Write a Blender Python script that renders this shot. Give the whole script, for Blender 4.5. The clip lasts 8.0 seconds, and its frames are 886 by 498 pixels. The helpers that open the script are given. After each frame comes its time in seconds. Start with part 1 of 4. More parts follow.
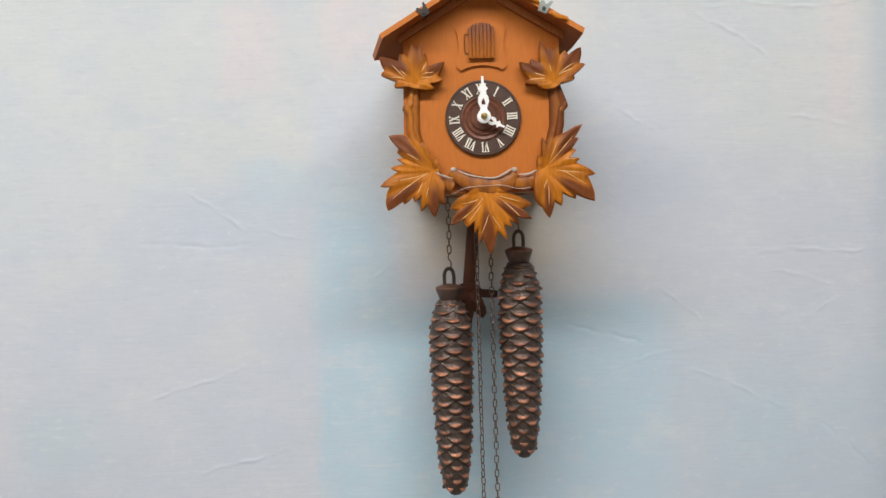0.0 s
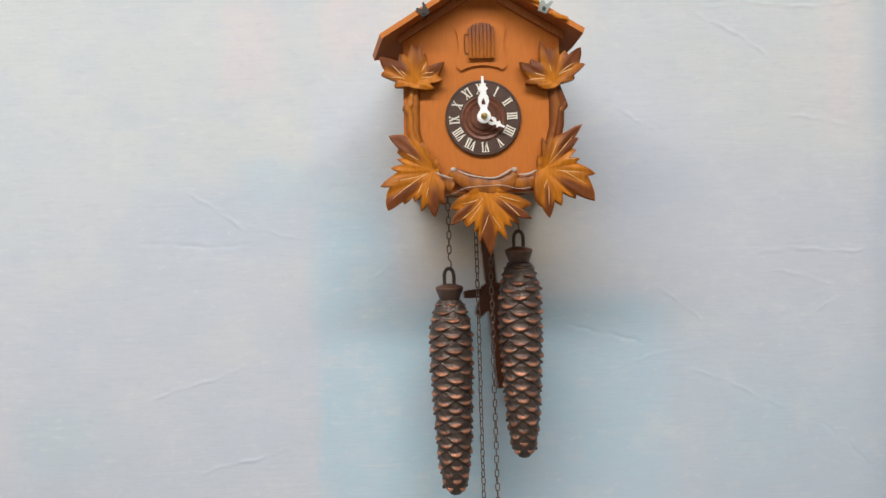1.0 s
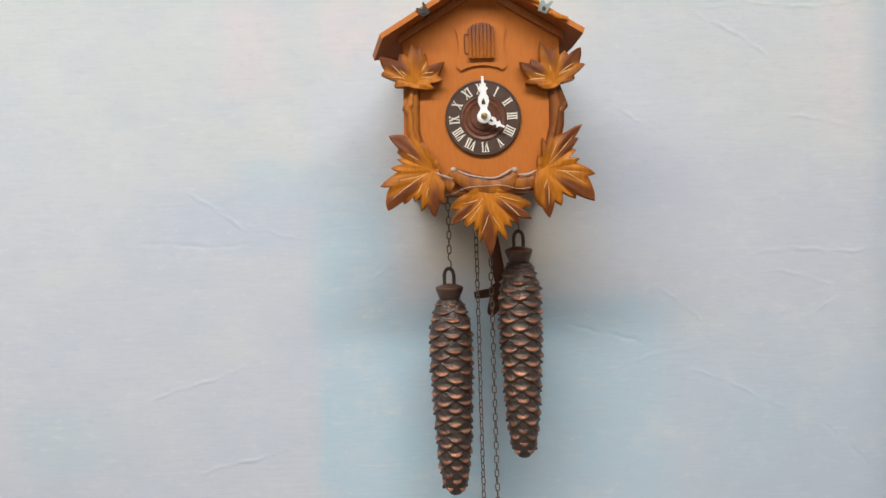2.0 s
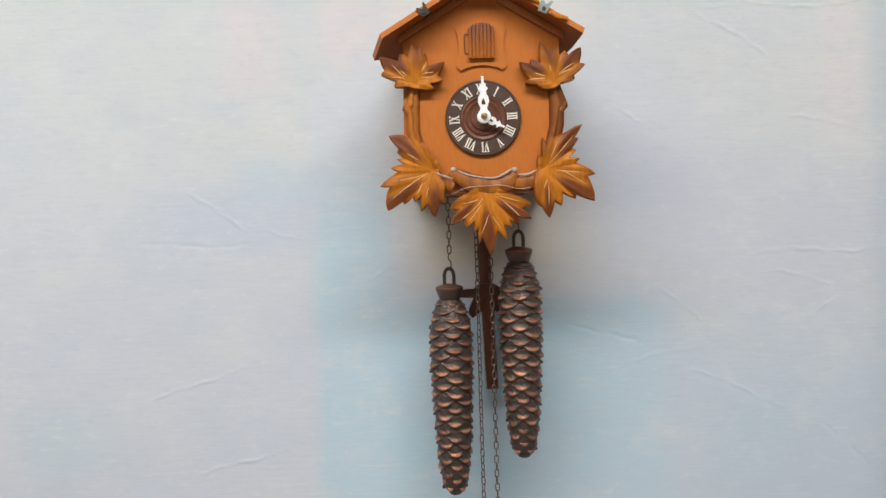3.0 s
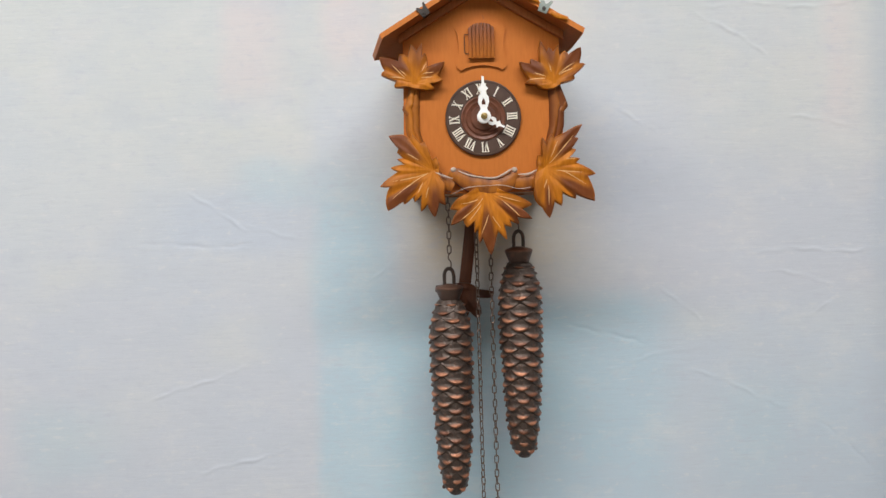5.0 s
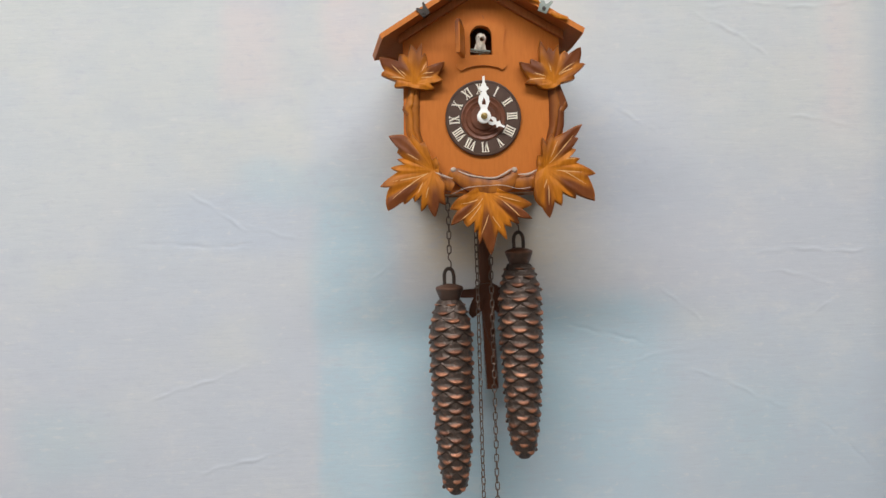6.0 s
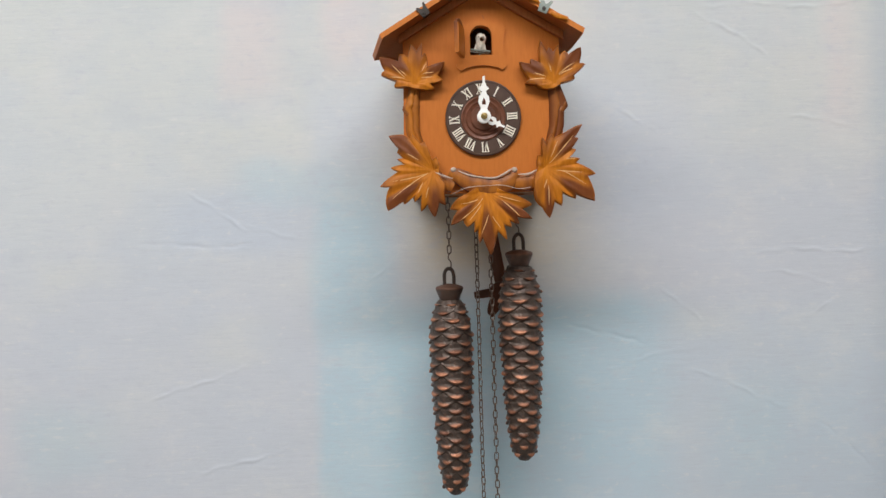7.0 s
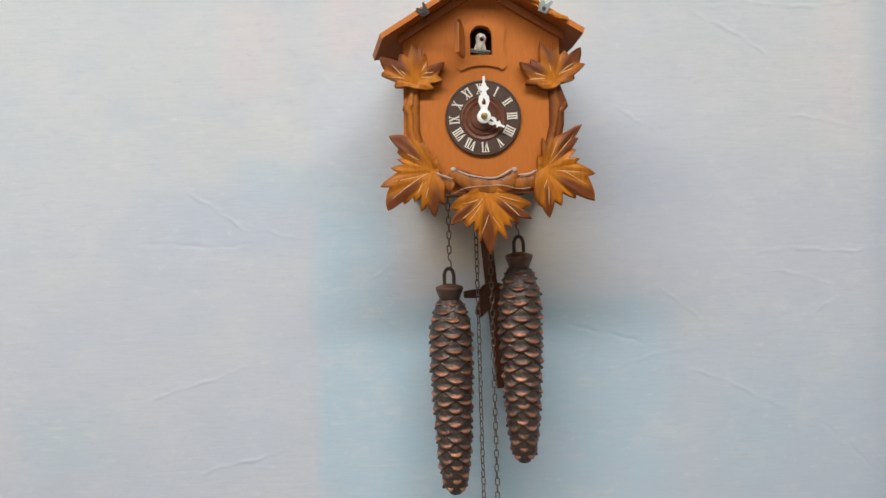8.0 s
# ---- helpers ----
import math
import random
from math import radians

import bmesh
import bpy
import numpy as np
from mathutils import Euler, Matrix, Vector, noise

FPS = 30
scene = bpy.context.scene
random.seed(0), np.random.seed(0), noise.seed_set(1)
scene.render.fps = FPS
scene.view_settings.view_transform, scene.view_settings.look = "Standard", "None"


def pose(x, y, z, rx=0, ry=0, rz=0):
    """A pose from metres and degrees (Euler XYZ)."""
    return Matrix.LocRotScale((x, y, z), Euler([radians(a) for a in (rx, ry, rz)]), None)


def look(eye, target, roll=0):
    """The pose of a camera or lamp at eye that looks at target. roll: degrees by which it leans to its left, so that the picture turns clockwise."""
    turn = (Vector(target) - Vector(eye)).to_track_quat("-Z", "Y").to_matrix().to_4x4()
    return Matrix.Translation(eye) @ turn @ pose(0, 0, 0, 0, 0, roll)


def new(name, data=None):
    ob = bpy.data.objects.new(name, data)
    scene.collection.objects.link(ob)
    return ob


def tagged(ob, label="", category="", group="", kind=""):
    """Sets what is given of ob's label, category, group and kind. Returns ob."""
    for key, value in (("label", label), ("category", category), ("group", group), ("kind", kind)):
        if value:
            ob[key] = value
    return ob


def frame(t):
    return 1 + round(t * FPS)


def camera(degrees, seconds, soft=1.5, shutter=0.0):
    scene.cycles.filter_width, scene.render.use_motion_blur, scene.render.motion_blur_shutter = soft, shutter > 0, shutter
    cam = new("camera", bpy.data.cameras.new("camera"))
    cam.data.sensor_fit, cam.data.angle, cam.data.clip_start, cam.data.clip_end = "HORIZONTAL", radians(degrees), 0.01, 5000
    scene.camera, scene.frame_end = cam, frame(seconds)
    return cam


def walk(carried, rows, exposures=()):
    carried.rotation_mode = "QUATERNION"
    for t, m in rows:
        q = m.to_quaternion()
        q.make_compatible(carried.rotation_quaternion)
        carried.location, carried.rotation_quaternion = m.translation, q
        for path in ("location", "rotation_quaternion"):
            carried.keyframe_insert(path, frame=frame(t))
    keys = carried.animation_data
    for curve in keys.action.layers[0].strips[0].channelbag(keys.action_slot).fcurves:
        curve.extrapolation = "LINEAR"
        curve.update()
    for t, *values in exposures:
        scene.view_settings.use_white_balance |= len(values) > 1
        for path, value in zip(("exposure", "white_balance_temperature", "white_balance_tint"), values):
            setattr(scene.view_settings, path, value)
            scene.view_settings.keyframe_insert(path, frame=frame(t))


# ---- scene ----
# Camera: held still in front of the clock.
cam = camera(65.03, 8.0, soft=1.45, shutter=0.5)
EYE = Vector((-0.0431, -0.6697, 1.5135))
AIM = Vector((-0.03618, -0.13402, 1.49638))
view = look(EYE, AIM, -1.83)
walk(cam, [(0, view), (8, view)], exposures=[(0, 0.0, 6500, 10), (4.7, 0.0, 6500, 10), (5.8, -0.1, 6500, 10), (8, -0.1, 6500, 10)])

# Light: daylight through a wide roof light above and in front of the clock.
world = bpy.data.worlds.new("sky")
scene.world = world
world.use_nodes = True
sky = world.node_tree.nodes.new("ShaderNodeTexSky")
sky.sky_type = "NISHITA"
sky.sun_disc = False
sky.sun_elevation, sky.sun_rotation = radians(40), radians(200)
world.node_tree.links.new(sky.outputs[0], world.node_tree.nodes["Background"].inputs[0])
world.node_tree.nodes["Background"].inputs[1].default_value = 0.1

lamp = bpy.data.lights.new("skylight_daylight", "AREA")
lamp.shape, lamp.size, lamp.size_y = "RECTANGLE", 2.5, 0.20
lamp.energy = 59.5
lamp.color = (0.98, 0.985, 0.985)
lamp_ob = new("skylight_daylight", lamp)
lamp_ob.matrix_world = pose(-0.35, -1.16, 2.66)

# Added fill lamp, unseen behind the camera, to lift the roof's underside.
lamp = bpy.data.lights.new("front_fill", "AREA")
lamp.shape, lamp.size, lamp.size_y = "RECTANGLE", 1.8, 1.2
lamp.energy = 3.5
lamp.color = (0.98, 0.985, 0.985)
lamp_ob = new("front_fill", lamp)
lamp_ob.matrix_world = pose(-0.5, -4.0, 1.55, 90, 0, 0)

Z0 = 1.6          # height of the dial's centre over the floor
MM = 0.001


from mathutils.bvhtree import BVHTree


# ---- materials ----
def material(name, rough=0.6, metal=0.0, coat=0.0):
    m = bpy.data.materials.new(name)
    m.use_nodes = True
    nt = m.node_tree
    bsdf = nt.nodes["Principled BSDF"]
    bsdf.inputs["Roughness"].default_value = rough
    bsdf.inputs["Metallic"].default_value = metal
    bsdf.inputs["Coat Weight"].default_value = coat
    bsdf.inputs["Coat Roughness"].default_value = 0.3
    bsdf.inputs["Specular IOR Level"].default_value = 0.35
    return m, nt, bsdf


def node(nt, kind, **inputs):
    n = nt.nodes.new(kind)
    for key, value in inputs.items():
        n.inputs[key.replace("_", " ")].default_value = value
    return n


def coords(nt, scale, turn=(0, 0, 0)):
    tc = nt.nodes.new("ShaderNodeTexCoord")
    mp = nt.nodes.new("ShaderNodeMapping")
    mp.inputs["Scale"].default_value = scale
    mp.inputs["Rotation"].default_value = [radians(a) for a in turn]
    nt.links.new(tc.outputs["Object"], mp.inputs[0])
    return mp.outputs[0]


def noise_of(nt, vec, scale, detail=4.0, rough=0.55):
    n = node(nt, "ShaderNodeTexNoise", Scale=scale, Detail=detail, Roughness=rough)
    nt.links.new(vec, n.inputs["Vector"])
    return n.outputs["Fac"]


def ramp(nt, fac, stops):
    r = nt.nodes.new("ShaderNodeValToRGB")
    el = r.color_ramp.elements
    while len(el) < len(stops):
        el.new(0.5)
    for e, (p, c) in zip(el, stops):
        e.position, e.color = p, (*c, 1)
    nt.links.new(fac, r.inputs[0])
    return r.outputs[0]


def mix(nt, fac, a, b, blend="MIX"):
    n = nt.nodes.new("ShaderNodeMix")
    n.data_type, n.blend_type = "RGBA", blend
    for socket, value in ((n.inputs[0], fac), (n.inputs[6], a), (n.inputs[7], b)):
        if isinstance(value, (int, float)):
            socket.default_value = value
        elif isinstance(value, tuple):
            socket.default_value = (*value, 1)
        else:
            nt.links.new(value, socket)
    return n.outputs[2]


def bump(nt, bsdf, height, strength, distance):
    b = node(nt, "ShaderNodeBump", Strength=strength, Distance=distance)
    nt.links.new(height, b.inputs["Height"])
    nt.links.new(b.outputs[0], bsdf.inputs["Normal"])


def attribute(nt, name):
    a = nt.nodes.new("ShaderNodeAttribute")
    a.attribute_name = name
    return a.outputs["Fac"]


def wood(name, dark, mid, light, grain=(14, 14, 2.2), rough=0.5, coat=0.15, stain_shade=None):
    """Stained wood: long grain, blotches, and (last argument) a toning kept on the mesh: sprayed stain with some shade
    put in.
    """
    m, nt, bsdf = material(name, rough, coat=coat)
    bsdf.inputs["Specular IOR Level"].default_value = 0.22
    fine = noise_of(nt, coords(nt, tuple(g * 40 for g in grain)), 1.0, 5)
    blot = noise_of(nt, coords(nt, (30, 30, 12)), 1.0, 3)
    col = ramp(nt, fine, [(0.25, dark), (0.5, mid), (0.75, light)])
    col = mix(nt, ramp(nt, blot, [(0.35, (0, 0, 0)), (0.7, (0.35, 0.35, 0.35))]), col, mid)
    if stain_shade:
        a = attribute(nt, "stain_shade")
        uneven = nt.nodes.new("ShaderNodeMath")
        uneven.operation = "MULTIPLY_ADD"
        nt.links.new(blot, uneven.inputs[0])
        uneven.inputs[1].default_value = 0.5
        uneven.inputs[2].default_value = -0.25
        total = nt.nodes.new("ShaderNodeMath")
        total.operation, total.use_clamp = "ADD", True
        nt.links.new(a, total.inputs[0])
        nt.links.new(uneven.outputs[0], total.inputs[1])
        col = mix(nt, total.outputs[0], col, mix(nt, fine, stain_shade, tuple(c * 1.6 for c in stain_shade)))
    nt.links.new(col, bsdf.inputs["Base Color"])
    bump(nt, bsdf, fine, 0.12, 0.0006)
    return m


def plain(name, colour, rough=0.5, metal=0.0, vary=0.25, scale=300.0, bumpy=0.1):
    m, nt, bsdf = material(name, rough, metal)
    n = noise_of(nt, coords(nt, (1, 1, 1)), scale, 4)
    low = tuple(c * (1 - vary) for c in colour)
    high = tuple(min(1.0, c * (1 + vary)) for c in colour)
    nt.links.new(ramp(nt, n, [(0.3, low), (0.7, high)]), bsdf.inputs["Base Color"])
    bump(nt, bsdf, n, bumpy, 0.0004)
    return m


WOOD = wood("orange_stained_wood", (0.45, 0.131, 0.019), (0.49, 0.145, 0.022), (0.52, 0.157, 0.026), coat=0.03, rough=0.6)
ROOF = wood("brown_stained_roof_wood", (0.30, 0.092, 0.024), (0.37, 0.116, 0.03), (0.43, 0.136, 0.035), coat=0.03, stain_shade=(0.44, 0.135, 0.022))
CASE = wood("case_wood", (0.26, 0.10, 0.03), (0.33, 0.13, 0.04), (0.38, 0.15, 0.045))
LEAF = wood("carved_leaf_wood", (0.40, 0.117, 0.005), (0.49, 0.155, 0.007), (0.58, 0.198, 0.012), rough=0.5, coat=0.0, stain_shade=(0.11, 0.029, 0.007))
BRANCH = wood("branch_wood", (0.36, 0.115, 0.014), (0.44, 0.145, 0.016), (0.52, 0.18, 0.02), rough=0.45, coat=0.05, stain_shade=(0.12, 0.034, 0.009))
CUT_AND_SHEEN = plain("pale_cut_and_sheen", (0.44, 0.33, 0.26), 0.35, vary=0.15)
VEIN = plain("knife_cut_wood", (0.62, 0.34, 0.13), 0.45, vary=0.2)
DOOR = wood("door_wood", (0.36, 0.105, 0.013), (0.42, 0.125, 0.016), (0.49, 0.15, 0.02), coat=0.03, stain_shade=(0.10, 0.027, 0.012))
PENDULUM = wood("red_brown_pendulum_wood", (0.085, 0.026, 0.011), (0.11, 0.034, 0.014), (0.15, 0.046, 0.018), stain_shade=(0.05, 0.016, 0.008))
DIAL = plain("dark_brown_dial", (0.075, 0.042, 0.030), 0.45, vary=0.2, scale=90)
DIAL_MID = plain("red_brown_turned_wood", (0.15, 0.055, 0.03), 0.4, vary=0.3, scale=120)
CREAM = plain("cream_numerals", (0.76, 0.70, 0.58), 0.5, vary=0.06)
WHITE = plain("white_plastic", (0.86, 0.84, 0.80), 0.4, vary=0.03, bumpy=0.02)
BRASS = plain("brass", (0.55, 0.40, 0.16), 0.35, 0.9)
STEEL = plain("dark_wire", (0.10, 0.075, 0.06), 0.4, 0.7)
CHAIN = plain("browned_chain_metal", (0.17, 0.12, 0.095), 0.4, 0.7, vary=0.4, scale=500)
CLIP = plain("grey_metal_clip", (0.25, 0.28, 0.25), 0.5, 0.2, vary=0.2)
CLIP_DARK = plain("brown_metal_clip", (0.055, 0.042, 0.035), 0.7, 0.0, vary=0.3)
BIRD = plain("painted_bird", (0.62, 0.57, 0.48), 0.6, vary=0.5, scale=160)
BEAK = plain("bird_beak", (0.10, 0.06, 0.03), 0.5)
BLACK = plain("dark_inside", (0.17, 0.065, 0.04), 0.8)


def bronze():
    m, nt, bsdf = material("bronzed_cast_iron", 0.40, 0.5)
    n = noise_of(nt, coords(nt, (1, 1, 1)), 260, 5)
    a = attribute(nt, "wear")
    k = nt.nodes.new("ShaderNodeMath")
    k.operation, k.use_clamp = "MULTIPLY_ADD", True
    nt.links.new(n, k.inputs[0])
    k.inputs[1].default_value = 1.2
    k.inputs[2].default_value = -0.62
    s = nt.nodes.new("ShaderNodeMath")
    s.operation, s.use_clamp = "ADD", True
    nt.links.new(a, s.inputs[0])
    nt.links.new(k.outputs[0], s.inputs[1])
    info = nt.nodes.new("ShaderNodeObjectInfo")
    worn = ramp(nt, info.outputs["Random"], [(0.0, (0.18, 0.075, 0.045)), (0.55, (0.34, 0.14, 0.075)), (1.0, (0.58, 0.25, 0.14))])
    col = mix(nt, s.outputs[0], (0.085, 0.062, 0.05), worn)
    nt.links.new(col, bsdf.inputs["Base Color"])
    bump(nt, bsdf, n, 0.7, 0.0014)
    return m


BRONZE = bronze()


def cloth():
    """Pale painted backdrop cloth: clouds of cream, lilac, pink and blue, some put-in shade and bounce, and a fine
    weave.
    """
    m, nt, bsdf = material("painted_backdrop_cloth", 0.85)
    v = coords(nt, (1, 1, 1))
    cloud = noise_of(nt, v, 3.2, 4)
    cloud2 = noise_of(nt, coords(nt, (1, 1, 0.6), (0, 25, 0)), 5.5, 5)
    streak = noise_of(nt, coords(nt, (38, 38, 330)), 1.0, 6, 0.7)
    mottle = noise_of(nt, coords(nt, (1, 1, 1.8)), 14, 7, 0.7)
    patch_n = noise_of(nt, coords(nt, (1, 1, 1.2), (0, 0, 40)), 7.5, 3, 0.5)
    col = ramp(nt, cloud, [(0.36, (0.575, 0.60, 0.605)), (0.48, (0.60, 0.615, 0.605)), (0.62, (0.62, 0.63, 0.61))])
    col = mix(nt, ramp(nt, cloud2, [(0.52, (0, 0, 0)), (0.64, (0.35, 0.35, 0.35))]), col, (0.64, 0.60, 0.605))
    # painted washes and put-in light and shade, their borders a little uneven
    drift = node(nt, "ShaderNodeTexNoise", Scale=11.0, Detail=5.0, Roughness=0.6)
    nt.links.new(v, drift.inputs["Vector"])
    uneven = nt.nodes.new("ShaderNodeVectorMath")
    uneven.operation = "SCALE"
    uneven.inputs["Scale"].default_value = 0.035
    nt.links.new(drift.outputs["Color"], uneven.inputs[0])
    moved = nt.nodes.new("ShaderNodeVectorMath")
    moved.operation = "ADD"
    nt.links.new(v, moved.inputs[0])
    nt.links.new(uneven.outputs[0], moved.inputs[1])
    sep = nt.nodes.new("ShaderNodeSeparateXYZ")
    nt.links.new(moved.outputs[0], sep.inputs[0])

    def band(axis, a, b):
        r = node(nt, "ShaderNodeMapRange", From_Min=a, From_Max=b)
        r.interpolation_type = "SMOOTHSTEP"
        nt.links.new(sep.outputs[axis], r.inputs[0])
        return r.outputs[0]

    def times(*facs):
        out = facs[0]
        for x in facs[1:]:
            n = nt.nodes.new("ShaderNodeMath")
            n.operation = "MULTIPLY"
            nt.links.new(out, n.inputs[0])
            if isinstance(x, float):
                n.inputs[1].default_value = x
            else:
                nt.links.new(x, n.inputs[1])
            out = n.outputs[0]
        return out

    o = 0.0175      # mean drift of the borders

    def wash_and_shade(x0, x1, z0, z1, sx, sz, colour, strength):
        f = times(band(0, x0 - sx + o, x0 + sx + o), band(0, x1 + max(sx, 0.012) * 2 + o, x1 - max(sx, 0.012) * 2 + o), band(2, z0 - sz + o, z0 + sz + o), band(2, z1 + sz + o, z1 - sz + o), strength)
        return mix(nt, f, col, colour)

    # bluer foot and right side, which also put the light's falloff into colour
    col = wash_and_shade(-0.9, 0.9, -0.9, -0.07, 0.02, 0.11, (0.555, 0.575, 0.625), 0.85)
    col = wash_and_shade(0.10, 0.9, -0.24, -0.02, 0.05, 0.06, (0.545, 0.55, 0.59), 0.6)
    col = wash_and_shade(-0.9, -0.37, -0.12, 0.04, 0.05, 0.05, (0.57, 0.60, 0.64), 0.5)
    col = wash_and_shade(0.22, 0.9, -0.9, -0.25, 0.05, 0.05, (0.50, 0.555, 0.605), 0.75)
    col = wash_and_shade(-0.30, -0.14, -0.105, -0.045, 0.03, 0.015, (0.515, 0.56, 0.635), 0.7)
    col = wash_and_shade(-0.225, -0.14, -0.06, -0.022, 0.02, 0.01, (0.48, 0.58, 0.635), 0.6)
    # bluish paint beside the clock that also deepens its side shade
    col = wash_and_shade(-0.16, -0.09, -0.03, 0.05, 0.012, 0.04, (0.55, 0.595, 0.68), 0.5)
    col = wash_and_shade(0.09, 0.20, -0.10, 0.06, 0.03, 0.05, (0.535, 0.575, 0.66), 0.6)
    col = wash_and_shade(-0.157, -0.085, -0.9, -0.04, 0.011, 0.05, (0.455, 0.585, 0.65), 0.85)
    col = wash_and_shade(-0.10, 0.18, -0.9, -0.16, 0.015, 0.02, (0.44, 0.585, 0.65), 0.95)
    col = wash_and_shade(0.10, 0.9, -0.9, -0.17, 0.04, 0.04, (0.50, 0.575, 0.64), 0.5)
    col = wash_and_shade(-0.45, -0.365, -0.315, -0.25, 0.02, 0.02, (0.485, 0.585, 0.625), 0.5)
    col = wash_and_shade(0.23, 0.32, -0.34, -0.25, 0.03, 0.03, (0.48, 0.585, 0.635), 0.5)
    col = wash_and_shade(-0.9, -0.45, -0.31, -0.23, 0.012, 0.02, (0.66, 0.60, 0.61), 0.25)
    # right margin: the weaker light there is put into the colour
    col = wash_and_shade(0.382, 0.9, -0.9, 0.9, 0.012, 0.02, (0.48, 0.53, 0.58), 0.5)
    for x0, x1, z0 in ((-0.235, -0.185, 0.04), (-0.14, -0.10, 0.07), (0.338, 0.365, 0.0)):
        col = wash_and_shade(x0, x1, z0, 0.9, 0.01, 0.03, (0.68, 0.60, 0.60), 0.55)
    # tan patch under the case: warm bounced light put into the colour
    col = wash_and_shade(-0.055, 0.08, -0.14, -0.03, 0.035, 0.035, (0.66, 0.55, 0.41), 0.9)
    for x0, x1, z0, z1 in ((-0.42, -0.36, -0.135, -0.11), (0.19, 0.235, -0.20, -0.17), (-0.27, -0.21, -0.215, -0.165), (-0.245, -0.16, 0.0, 0.02)):
        col = wash_and_shade(x0, x1, z0, z1, 0.02, 0.012, (0.66, 0.655, 0.58), 0.25)
    col = mix(nt, ramp(nt, patch_n, [(0.38, (0.3, 0.3, 0.3)), (0.47, (0, 0, 0))]), col, (0.53, 0.57, 0.63))
    col = mix(nt, ramp(nt, patch_n, [(0.54, (0, 0, 0)), (0.66, (0.25, 0.25, 0.25))]), col, (0.63, 0.635, 0.61))
    col = mix(nt, ramp(nt, mottle, [(0.36, (0.25, 0.25, 0.25)), (0.49, (0, 0, 0))]), col, (0.51, 0.54, 0.58))
    col = mix(nt, ramp(nt, mottle, [(0.53, (0, 0, 0)), (0.68, (0.35, 0.35, 0.35))]), col, (0.68, 0.665, 0.645))
    col = mix(nt, ramp(nt, streak, [(0.30, (0.3, 0.3, 0.3)), (0.48, (0.0, 0.0, 0.0))]), col, (0.47, 0.49, 0.53))
    col = mix(nt, ramp(nt, streak, [(0.58, (0, 0, 0)), (0.76, (0.4, 0.4, 0.4))]), col, (0.67, 0.67, 0.645))
    speck = noise_of(nt, coords(nt, (60, 60, 150)), 1.0, 5, 0.7)
    col = mix(nt, ramp(nt, speck, [(0.34, (0.3, 0.3, 0.3)), (0.44, (0, 0, 0))]), col, (0.50, 0.51, 0.57))
    col = mix(nt, ramp(nt, speck, [(0.58, (0, 0, 0)), (0.68, (0.35, 0.35, 0.35))]), col, (0.70, 0.68, 0.66))
    # worn threads that run slantwise where the cloth was folded
    for turn, side, tone in ((38, band(0, 0.06, 0.16), (0.70, 0.70, 0.70)), (-27, band(0, 0.02, -0.08), (0.68, 0.68, 0.67)), (24, band(0, 0.10, 0.2), (0.46, 0.47, 0.52))):
        thread = noise_of(nt, coords(nt, (14, 14, 230), (0, turn, 0)), 1.0, 3, 0.6)
        col = mix(nt, times(ramp(nt, thread, [(0.64, (0, 0, 0)), (0.72, (0.3, 0.3, 0.3))]), side), col, tone)
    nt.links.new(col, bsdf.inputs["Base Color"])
    bump(nt, bsdf, streak, 0.25, 0.0008)
    return m


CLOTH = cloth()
# tones of the unseen, added room, set by the light it bounces back
PAINT = plain("pale_wall_paint", (0.42, 0.42, 0.42), 0.8, vary=0.03, scale=6)
FLOORING = plain("grey_brown_floor", (0.30, 0.28, 0.26), 0.6, vary=0.2, scale=4)


# ---- mesh helpers (shapes in millimetres, in the thing's own space) ----
def finish(bm, mat, angle=40):
    bmesh.ops.recalc_face_normals(bm, faces=bm.faces)
    me = bpy.data.meshes.new("mesh")
    bm.to_mesh(me)
    bm.free()
    me.transform(Matrix.Scale(MM, 4))
    me.materials.append(mat)
    for p in me.polygons:
        p.use_smooth = True
    me.set_sharp_from_angle(angle=radians(angle))
    return me


def part(name, bm, mat, parent, label="", angle=40):
    ob = new(name, finish(bm, mat, angle))
    ob.parent = parent
    return tagged(ob, label)


def box(bm, x0, x1, y0, y1, z0, z1, bevel=0.0):
    vs = [bm.verts.new((x, y, z)) for x in (x0, x1) for y in (y0, y1) for z in (z0, z1)]
    fs = [bm.faces.new([vs[i] for i in q]) for q in ((0, 1, 3, 2), (4, 6, 7, 5), (0, 4, 5, 1), (2, 3, 7, 6), (0, 2, 6, 4), (1, 5, 7, 3))]
    if bevel:
        es = list({e for f in fs for e in f.edges})
        bmesh.ops.bevel(bm, geom=es, offset=bevel, segments=2, affect="EDGES", profile=0.5)
    return vs


def prism(bm, outline, y0, y1, bevel=0.0):
    """A board of the outline (x, z) between depths y0 (front) and y1."""
    front = [bm.verts.new((x, y0, z)) for x, z in outline]
    back = [bm.verts.new((x, y1, z)) for x, z in outline]
    n = len(outline)
    f = bm.faces.new(front)
    bm.faces.new(back[::-1])
    for i in range(n):
        bm.faces.new((front[i], back[i], back[(i + 1) % n], front[(i + 1) % n]))
    if bevel:
        bmesh.ops.bevel(bm, geom=list(f.edges), offset=bevel, segments=2, affect="EDGES", profile=0.5)


